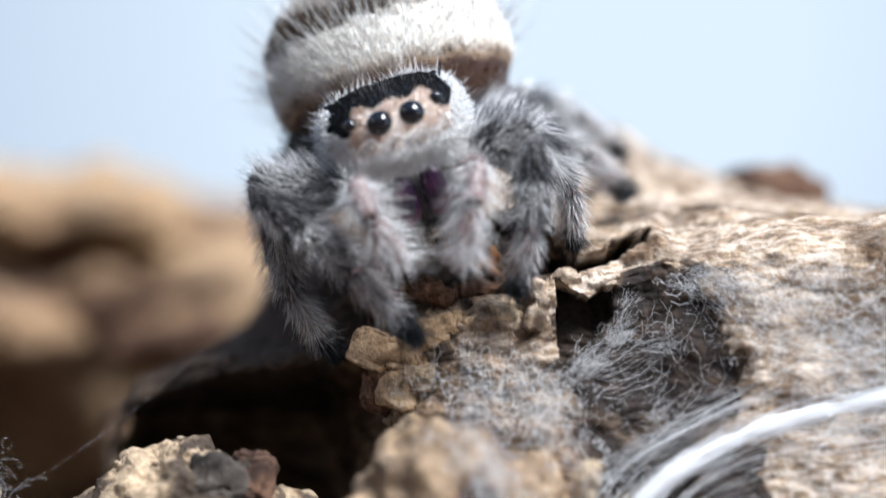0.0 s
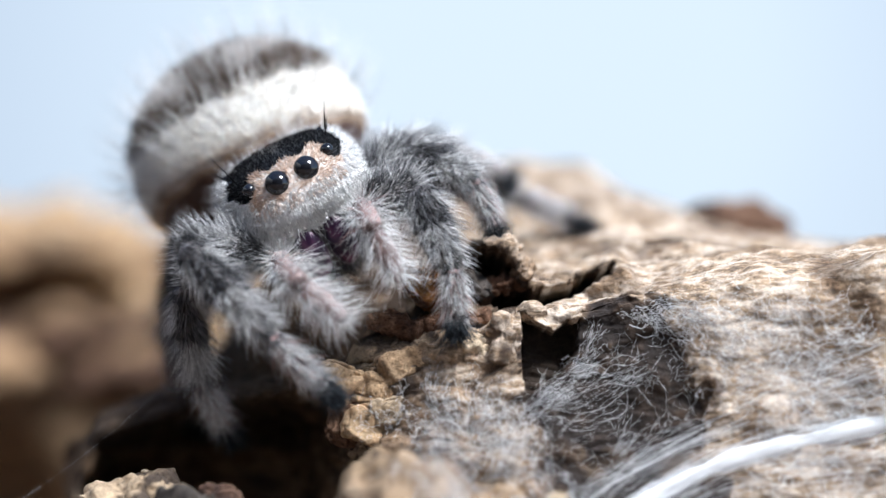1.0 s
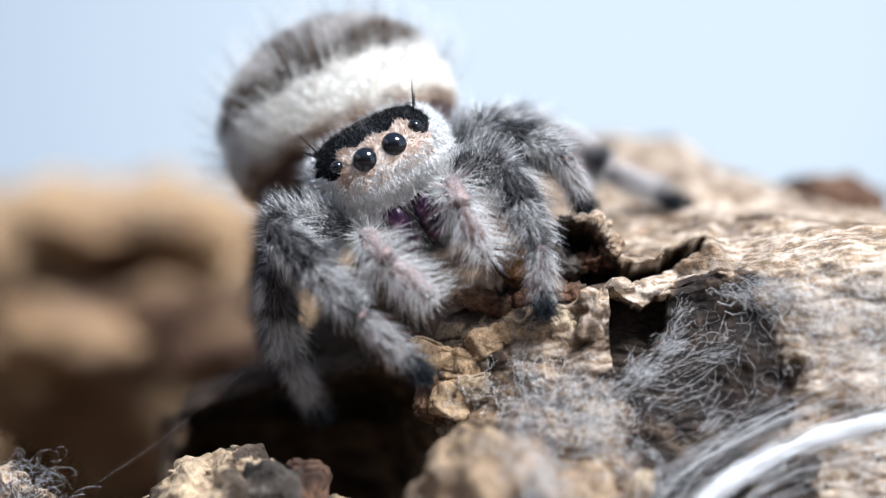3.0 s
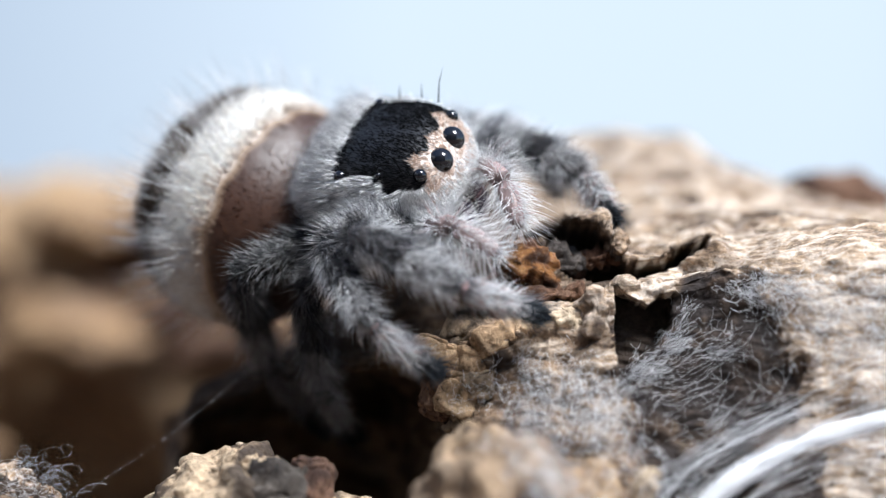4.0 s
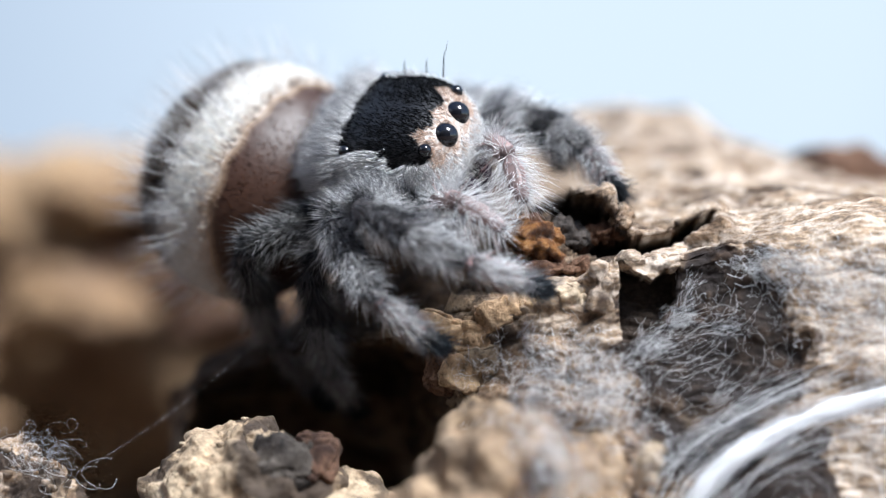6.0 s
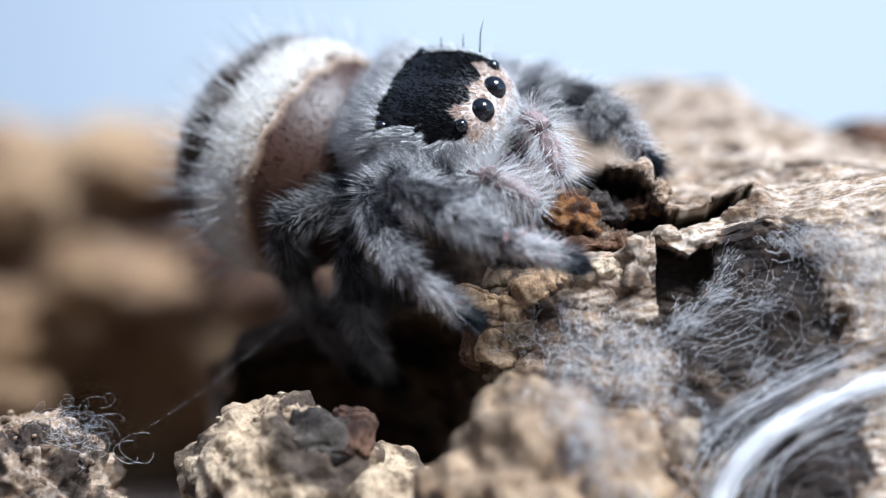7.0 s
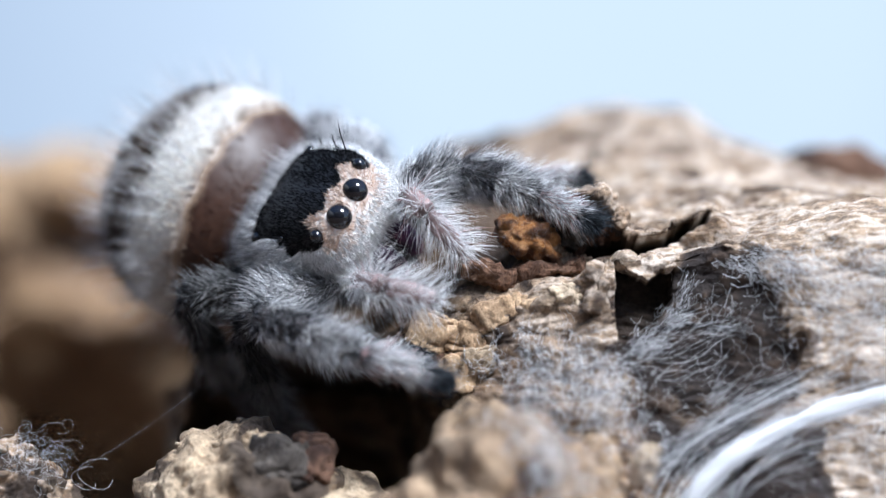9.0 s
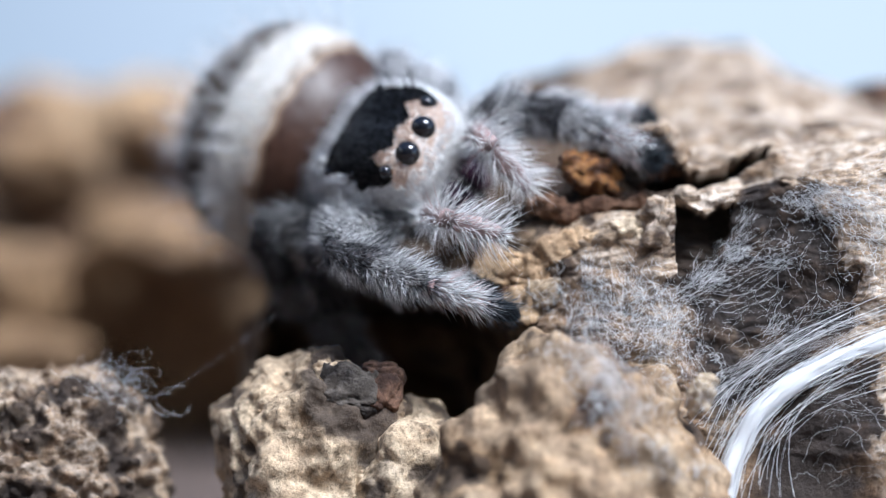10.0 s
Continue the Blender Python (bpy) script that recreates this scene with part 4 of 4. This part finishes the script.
# The four stances: head place, ahead, up; abdomen place, ahead; for each limb its knee and foot.
# s = 1 is the spider's own right side.
STANCES = {
    "high": dict(
        head=((-0.04, 0.76, 2.82), (0.09, -0.98, -0.15), (-0.31, -0.16, 0.94)), belly=((-0.15, 5.6, 4.9), (0.28, -0.24, -0.93)),
        legs={(1, 1): ((-3.04, -0.60, 1.29), (0.58, -1.30, -3.22), (-1.54, -1.70, -0.68)), (-1, 1): ((3.30, -0.80, 3.35), (3.38, -0.90, -1.84), (4.08, -1.60, 0.79)),
              (1, 2): ((-3.74, 1.00, 1.65), (-1.79, 1.20, -3.84), (-3.34, 0.60, -1.71)), (-1, 2): ((4.25, 1.20, 3.86), (5.29, 1.50, -0.55), (5.12, 0.80, 1.65)),
              (1, 3): ((-3.88, 3.50, 2.48), (-2.18, 5.00, -4.13), (-3.38, 4.00, -1.09)), (-1, 3): ((4.96, 4.20, 4.36), (7.25, 5.00, 1.11), (6.15, 4.60, 2.61)),
              (1, 4): ((-3.63, 6.00, 3.01), (-2.61, 8.00, -4.29), (-3.31, 7.00, -1.32)), (-1, 4): ((5.07, 7.00, 5.42), (7.45, 9.00, 2.47), (6.24, 8.00, 4.01))},
        palps={1: ((-1.05, -2.20, 0.94), (0.24, -2.10, -0.99), (-0.65, -2.60, 0.14)), -1: ((2.35, -2.00, 2.00), (1.78, -2.10, -0.91), (2.13, -2.60, 0.78))}),
    "front": dict(
        head=((-2.08, 2.74, 2.1), (0.14, -0.98, -0.1), (-0.46, -0.14, 0.88)), belly=((-3.5, 7.6, 3.45), (0.42, -0.28, -0.86)),
        legs={(1, 1): ((-5.05, -0.20, 0.60), (-0.64, -1.35, -4.07), (-3.16, -1.60, -1.69)), (-1, 1): ((1.40, 0.30, 3.44), (2.74, -0.70, -2.21), (2.54, -0.70, 0.51)),
              (1, 2): ((-5.32, 1.40, -0.66), (-3.93, 4.00, -5.60), (-5.06, 2.60, -3.43)), (-1, 2): ((2.42, 2.40, 3.54), (4.14, 2.40, 0.82), (3.44, 2.10, 2.33)),
              (1, 3): ((-6.55, 6.00, -0.52), (-5.24, 8.00, -5.51), (-6.41, 6.50, -2.88)), (-1, 3): ((1.90, 5.50, 4.22), (4.85, 7.00, 2.51), (3.37, 6.50, 3.64)),
              (1, 4): ((-6.34, 8.00, -0.17), (-5.37, 10.00, -5.65), (-6.23, 9.00, -2.97)), (-1, 4): ((3.25, 8.00, 3.89), (7.54, 8.60, 1.17), (5.59, 8.60, 2.25))},
        palps={1: ((-3.09, -1.20, 0.34), (-0.47, -1.60, -1.69), (-2.17, -2.00, -0.47)), -1: ((0.02, -0.90, 1.74), (1.09, -0.90, -0.56), (0.34, -1.50, 0.83))}),
    "side": dict(
        head=((-2.12, 2.86, 2.03), (0.868, -0.497, 0.0), (-0.36, -0.6, 0.715)), belly=((-6.25, 6.0, 0.85), (0.8, -0.52, -0.3)),
        legs={(1, 1): ((-3.39, -1.50, 0.04), (2.59, -0.90, -2.32), (-0.12, -1.80, -1.30)), (-1, 1): ((1.54, 5.50, 3.51), (4.78, 2.00, 0.41), (3.59, 3.30, 2.37)),
              (1, 2): ((-4.40, -0.90, -0.95), (-0.45, -1.00, -3.99), (-2.57, -1.40, -2.41)), (-1, 2): ((0.92, 6.50, 3.73), (3.31, 7.50, 1.49), (2.57, 7.00, 2.93)),
              (1, 3): ((-6.25, 0.40, -2.82), (-3.18, 5.00, -6.38), (-4.22, 3.00, -4.65)), (-1, 3): ((-1.08, 7.50, 3.78), (0.01, 9.00, -0.35), (-0.55, 9.00, 2.26)),
              (1, 4): ((-7.63, 1.60, -2.01), (-4.15, 6.50, -6.32), (-5.67, 5.00, -4.24)), (-1, 4): ((-3.51, 8.50, 4.29), (-3.65, 11.50, -0.37), (-3.98, 10.50, 2.11))},
        palps={1: ((-0.62, -0.50, 0.45), (1.32, -0.90, -0.54), (0.20, -1.10, 0.28)), -1: ((1.30, 1.00, 2.53), (1.87, 0.30, 0.23), (1.71, 0.30, 2.04))}),
    "low": dict(
        head=((-4.18, 2.56, -0.21), (0.601, -0.799, -0.006), (-0.646, -0.49, 0.585)), belly=((-7.5, 6.8, 0.1), (0.84, -0.42, -0.3)),
        legs={(1, 1): ((-6.10, -1.20, -3.46), (-0.15, -1.60, -4.93), (-3.10, -2.00, -3.89)), (-1, 1): ((-0.40, 2.60, 1.93), (4.24, 0.80, -0.44), (1.65, 1.40, 0.98)),
              (1, 2): ((-5.37, 0.00, -3.19), (-0.78, 0.20, -4.11), (-3.21, 0.20, -4.20)), (-1, 2): ((0.11, 4.40, 2.93), (4.09, 3.00, 0.96), (2.04, 4.00, 1.87)),
              (1, 3): ((-7.69, 0.50, -4.23), (-4.56, 5.50, -7.44), (-5.62, 3.00, -5.79)), (-1, 3): ((-3.34, 6.50, 2.99), (-1.77, 8.50, -0.47), (-2.67, 8.00, 1.74)),
              (1, 4): ((-8.74, 2.20, -3.31), (-5.39, 7.00, -7.41), (-6.87, 5.20, -5.62)), (-1, 4): ((-4.92, 8.50, 3.05), (-5.09, 11.00, -0.70), (-5.42, 10.30, 1.40))},
        palps={1: ((-2.97, -1.30, -1.89), (-0.48, -1.50, -2.53), (-2.04, -2.00, -2.11)), -1: ((-1.36, 0.00, 0.98), (0.25, 0.10, -1.27), (-0.85, -0.60, -0.01))}),
}
TIMES = [(0, "high"), (0.43, "high"), (0.6, "front"), (3.5, "front"), (3.88, "side"), (8.7, "side"), (8.9, "low"), (10, "low")]


def metres(m):
    m = m.copy()
    m.translation = m.translation * MM
    return m


def motions():
    """Keys the spider's body and limbs from stance to stance."""
    rows = {}
    for t, name in TIMES:
        st = STANCES[name]
        root = facing(*st["head"])
        back = root.inverted()
        put = [(spider, root), (head, Matrix.Identity(4)), (abdomen, back @ facing(*st["belly"], st["head"][2]))]
        put += [(jaw, pose(s * 0.46, 2.2, -1.52, -4, 0, s * 4)) for jaw, s in zip(jaws, (-1, 1))]
        for key, leg in [*LEGS.items()]:
            J = leg.joints(root, *st["legs"][key])
            put += [(piece, back @ aim(J[k], J[k + 1])) for k, piece in enumerate(leg.pieces)]
        for s, leg in PALPS.items():
            J = leg.joints(root, *st["palps"][s])
            put += [(piece, back @ aim(J[k], J[k + 1])) for k, piece in enumerate(leg.pieces)]
        for ob, m in put:
            rows.setdefault(ob, []).append((t, metres(m)))
    for ob, keys in rows.items():
        if ob in (head, *jaws):
            ob.matrix_basis = keys[0][1]
        else:
            walk(ob, keys)


# ---- silk ----
from mathutils.bvhtree import BVHTree

solids = [BVHTree.FromPolygons([o.matrix_world @ v.co for v in o.data.vertices], [tuple(p.vertices) for p in o.data.polygons])
          for o in scene.objects if o.type == "MESH" and o.name.split(".")[0] in ("cork_bark", "bark_chunk", "bark_flake")]


def surface_y(x, z, start=-30.0):
    """Where the bark's front lies at x, z."""
    best = None
    for tree in solids:
        hit = tree.ray_cast(Vector((x, start, z)) * MM, Vector((0, 1, 0)))
        if hit[0] is not None and (best is None or hit[0].y < best):
            best = hit[0].y
    return 2.0 if best is None else best / MM


def strand(points, r, wobble=0.0, n=14):
    """A thread through a few points, rounded and slightly unsteady."""
    P = np.asarray(points, float)
    t = np.linspace(0, 1, len(P))
    q = np.linspace(0, 1, n)
    Q = np.stack([np.interp(q, t, P[:, k]) for k in range(3)], 1)
    for _ in range(3):
        Q[1:-1] = (Q[:-2] + 2 * Q[1:-1] + Q[2:]) / 4
    ph = rng.uniform(0, TAU, 3)
    Q = Q + wobble * np.stack([np.sin(q * rng.uniform(4, 24) + p) + 0.5 * np.sin(q * rng.uniform(20, 50) + 2 * p) for p in ph], 1)
    return tube(Q, r, 3)


def web(name, label, count, where, reach, r, wobble, lift, angle):
    """Fine threads that lie over the bark's front: where() gives a start, angle() a direction."""
    pieces = []
    while len(pieces) < count:
        x, z = where()
        a, L = angle(), reach * rng.uniform(0.35, 1.4)
        curl = rng.normal(0, 3.4)
        pts = []
        for k in range(4):
            pts.append((x, surface_y(x, z) - lift * rng.uniform(0.2, 1.3), z))
            x, z, a = x + L / 3 * math.cos(a), z + L / 3 * math.sin(a), a + curl / 3
        ys = [p[1] for p in pts]
        low = min(ys)
        if max(ys) - low > 0.8:
            continue
        pts = [(p[0], min(p[1], low + 0.5), p[2]) for p in pts]
        pieces.append(strand(pts, r * (rng.uniform(0.3, 0.6) if rng.uniform() < 0.75 else rng.uniform(0.7, 1.2)), wobble, 18))
    return tagged(part(name, *join(pieces), SILK), label, "silk", kind="stuff")


def over(poly):
    def where():
        while True:
            x, z = rng.uniform(min(p[0] for p in poly), max(p[0] for p in poly)), rng.uniform(min(p[1] for p in poly), max(p[1] for p in poly))
            if in_polygon(np.array([x]), np.array([z]), poly)[0]:
                return x, z
    return where


WEB = [(4.8, -3.7), (6.6, -2.3), (8.6, -1.6), (9.6, -3.0), (10.4, -4.6), (9.4, -6.0), (7.6, -7.4), (5.4, -7.4), (4.7, -5.0)]
web("silk_web", "tangle of fine white silk over the dark bark patch", 110, over(WEB), 0.9, 0.0042, 0.05, 0.3, lambda: rng.uniform(0, TAU))
web("silk_web", "sparse gossamer threads over the dark bark patch", 40, over(WEB), 1.7, 0.0036, 0.04, 0.35, lambda: rng.normal(0.6, 0.7))
web("silk_wisps", "thin whitish silk film over the bark front", 190, over([(-0.6, -4.6), (2.2, -3.4), (4.4, -3.4), (4.9, -5.0), (5.6, -7.8), (2.5, -7.6), (0.0, -6.0)]), 0.8, 0.0055, 0.05, 0.12,
    lambda: rng.normal(0.9, 0.6))
web("silk_film", "bluish white film of silk low on the bark", 330, over([(1.2, -4.6), (4.6, -4.0), (5.2, -5.4), (6.4, -7.0), (5.8, -9.5), (2.6, -9.0), (1.4, -6.4)]), 0.9, 0.007, 0.04, 0.15,
    lambda: rng.normal(1.0, 0.8))
web("silk_wisps", "white silk film on the pale bark rim", 620, over([(7.4, -1.3), (10, -1.0), (13.5, -0.9), (16, -3.9), (11.5, -4.9), (9.7, -2.6)]), 1.2, 0.008, 0.04, 0.15, lambda: rng.normal(-0.4, 0.6))
web("silk_web", "loose white silk threads below the silk rope", 140, over([(6.5, -8.0), (9, -6.3), (15, -5.0), (16, -9), (8, -10)]), 2.6, 0.004, 0.04, 0.5, lambda: rng.normal(0.6, 0.5))


web("silk_wisps", "thin whitish silk film on pale bark below the silk rope", 260, over([(10.8, -5.6), (16, -4.4), (16, -9), (11, -9)]), 1.6, 0.009, 0.02, 0.2, lambda: rng.normal(0.4, 0.6))


def tufts():
    """Dense small tufts where many threads meet."""
    pieces = []
    for cx, cz, sx, sz, lean, n in ((6.2, -3.2, 0.2, 0.16, 0.6, 60), (6.6, -2.4, 0.14, 0.25, 1.1, 26), (5.3, -3.95, 0.3, 0.14, 0.5, 60), (7.4, -3.4, 0.25, 0.14, 0.1, 34), (7.3, -5.6, 0.2, 0.2, 0.8, 30), (9.2, -1.5, 0.6, 0.15, -0.4, 50), (8.2, -1.5, 0.25, 0.12, -0.7, 26), (3.1, -4.6, 0.25, 0.5, 1.2, 36),
                                    (2.0, -3.9, 0.15, 0.3, 1.3, 26), (2.9, -6.4, 0.35, 0.6, 2.2, 60), (1.9, -5.3, 0.3, 0.3, 1.0, 45), (4.2, -5.6, 0.3, 0.4, 1.0, 45), (7.9, -5.3, 0.6, 0.4, 0.6, 36), (11.8, -1.2, 0.9, 0.4, -0.2, 50)):
        for k in range(n):
            x, z = cx + rng.normal(0, sx), cz + rng.normal(0, sz)
            a, L = rng.normal(lean, 0.45), rng.uniform(0.25, 0.85)
            y0 = min(surface_y(x, z), surface_y(x + L * math.cos(a), z + L * math.sin(a)) + 0.3)
            pts = [(x + q * L * math.cos(a), y0 - 0.1 - 0.15 * math.sin(3 * q) * rng.uniform(0.3, 1), z + q * L * math.sin(a)) for q in (0, 0.33, 0.66, 1)]
            pieces.append(strand(pts, rng.uniform(0.0015, 0.0055), 0.03, 12))
    return tagged(part("silk_tufts", *join(pieces), SILK), "small dense white tufts of silk on the bark", "silk", kind="stuff")


tufts()


def bundles():
    """Streaks of very fine threads running together over the bark."""
    pieces = []
    for line, spread, count in (([(4.7, -4.4), (5.7, -3.7), (6.9, -2.7)], 0.2, 26), ([(4.8, -4.0), (6.0, -4.2), (7.4, -3.6), (8.6, -2.6)], 0.28, 20), ([(5.2, -5.4), (6.6, -4.6), (7.6, -4.6)], 0.3, 14), ([(6.2, -7.6), (7.8, -6.3), (9.6, -5.5)], 0.2, 34), ([(5.6, -6.9), (7.2, -6.0), (9.3, -5.1), (10.5, -4.85)], 0.16, 55), ([(8.5, -1.0), (9.6, -1.35), (10.6, -1.8)], 0.14, 60),
                                ([(3.2, -4.2), (4.0, -5.2), (5.0, -6.4)], 0.5, 90), ([(1.6, -4.4), (1.9, -5.4), (3.2, -7.4)], 0.35, 90), ([(2.2, -4.0), (2.5, -4.8)], 0.25, 40), ([(10.5, -2.6), (13.0, -3.4), (15.5, -3.9)], 0.5, 60)):
        line = np.array(line, float)
        for k in range(count):
            a, b = sorted(rng.uniform(-0.1, 1.1, 2))
            if b - a < 0.2:
                continue
            t = np.clip(np.linspace(a, b, 5), 0, 1) * (len(line) - 1)
            xz = np.stack([np.interp(t, np.arange(len(line)), line[:, q]) for q in (0, 1)], 1) + rng.normal(0, spread, 2) + rng.normal(0, 0.7 * spread, (5, 2))
            ys = np.array([surface_y(*q) for q in xz])
            ys = np.minimum(ys, ys.min() + 0.6) - rng.uniform(0.04, 0.3)
            pieces.append(strand(np.c_[xz[:, 0], ys, xz[:, 1]], rng.uniform(0.0012, 0.005), 0.03, 14))
    return tagged(part("silk_streaks", *join(pieces), SILK), "bright streaks of fine white silk over the bark", "silk", kind="stuff")


bundles()


def rope():
    """The thick white bundle of threads low on the bark, fanning out at both ends."""
    core = np.array([(5.7, -4.6, -10.4), (6.0, -4.4, -9.1), (6.65, -4.2, -7.65), (7.95, -3.9, -6.6), (9.4, -3.6, -5.9), (11.0, -3.4, -5.35), (12.8, -3.3, -4.95), (15.4, -3.2, -4.4), (18.4, -3.2, -3.8)])
    core = core * (1.022, 1, 1.022) + (0, 1.5, 0)
    u = np.linspace(0, 1, len(core))
    pieces = []
    for k in range(210):
        loose = rng.uniform() < 0.25
        spread = (0.13 if not loose else 0.5) * (1 + (1.2 if loose else 0.3) * np.abs(2 * u - 0.9) ** 2)
        off = rng.normal(0, 1, 3) * (1.0, 0.6, 1.0)
        drift = rng.normal(0, 0.5, 3) * (0.6 if loose else 0.12)
        a, b = (0, len(core)) if rng.uniform() < 0.6 else sorted(rng.choice(len(core) + 1, 2, replace=False))
        if b - a < 3:
            a, b = 0, len(core)
        pieces.append(strand((core + off * spread[:, None] + drift * u[:, None])[a:b], rng.uniform(0.008, 0.02) if not loose else rng.uniform(0.006, 0.013), 0.05, 26))
    for k in range(26):
        off = rng.normal(0, 1, 3) * (0.12, 0.07, 0.12)
        pieces.append(strand(core + off, rng.uniform(0.015, 0.05), 0.05, 40))
    u2 = np.linspace(0, 1, 60)
    mid = np.stack([np.interp(u2, u, core[:, k]) for k in range(3)], 1)
    for _ in range(4):
        mid[1:-1] = (mid[:-2] + 2 * mid[1:-1] + mid[2:]) / 4
    pieces.append(tube(mid, 0.27 + 0.04 * np.sin(23 * u2) + 0.02 * np.sin(57 * u2), 14))
    return tagged(part("silk_rope", *join(pieces), SILK), "thick bright white rope of silk threads on the bark", "silk", kind="stuff")


rope()


def curls():
    """Loose curled threads on the left chunk."""
    pieces = []
    for k in range(70):
        c = np.array([-12.4, -0.6, -7.2]) + rng.normal(0, 1, 3) * (0.5, 0.35, 0.36)
        r0, turns, ph = rng.uniform(0.08, 0.27), rng.uniform(0.6, 1.6), rng.uniform(0, TAU)
        q = np.linspace(0, 1, 26)
        tilt = rng.normal(0, 0.8)
        r0 = r0 * (1 + 0.5 * np.sin(rng.uniform(2, 7) * q + ph))
        P = c + np.stack([r0 * np.cos(TAU * turns * q + ph) + 0.5 * (q - 0.5) * rng.normal(), r0 * 0.6 * np.sin(TAU * turns * q + ph) * math.sin(tilt) + 0.2 * q,
                          r0 * np.sin(TAU * turns * q + ph) * math.cos(tilt) + 0.5 * (q - 0.5) * rng.normal()], 1)
        pieces.append(tube(P, rng.uniform(0.0012, 0.0032), 4))
    q = np.linspace(0, 1, 40)
    for c, r0 in (((-10.5, -0.6, -7.55), 0.5), ((-10.9, -0.4, -7.7), 0.35)):
        pieces.append(tube(np.array(c) + np.stack([r0 * np.cos(TAU * 0.85 * q + 1) * (1 + 0.3 * np.sin(5 * q)), 0.3 * q, 0.75 * r0 * np.sin(TAU * 0.85 * q + 1) - 0.3 * q], 1), 0.0045, 4))
    return tagged(part("silk_curls", *join(pieces), SILK), "loose curly white silk threads on a cork chunk", "silk", kind="stuff")


curls()
q = np.linspace(0, 1, 30)[:, None]
v, f = tube(np.array([-11.0, -1.4, -7.5]) * (1 - q) + np.array([-6.0, 3.6, -3.7]) * q + np.array([0, 0, -0.25]) * np.sin(math.pi * q), 0.0011, 5)
tagged(part("dragline", v, f, SILK), "single straight thread of silk", "silk thread")


motions()
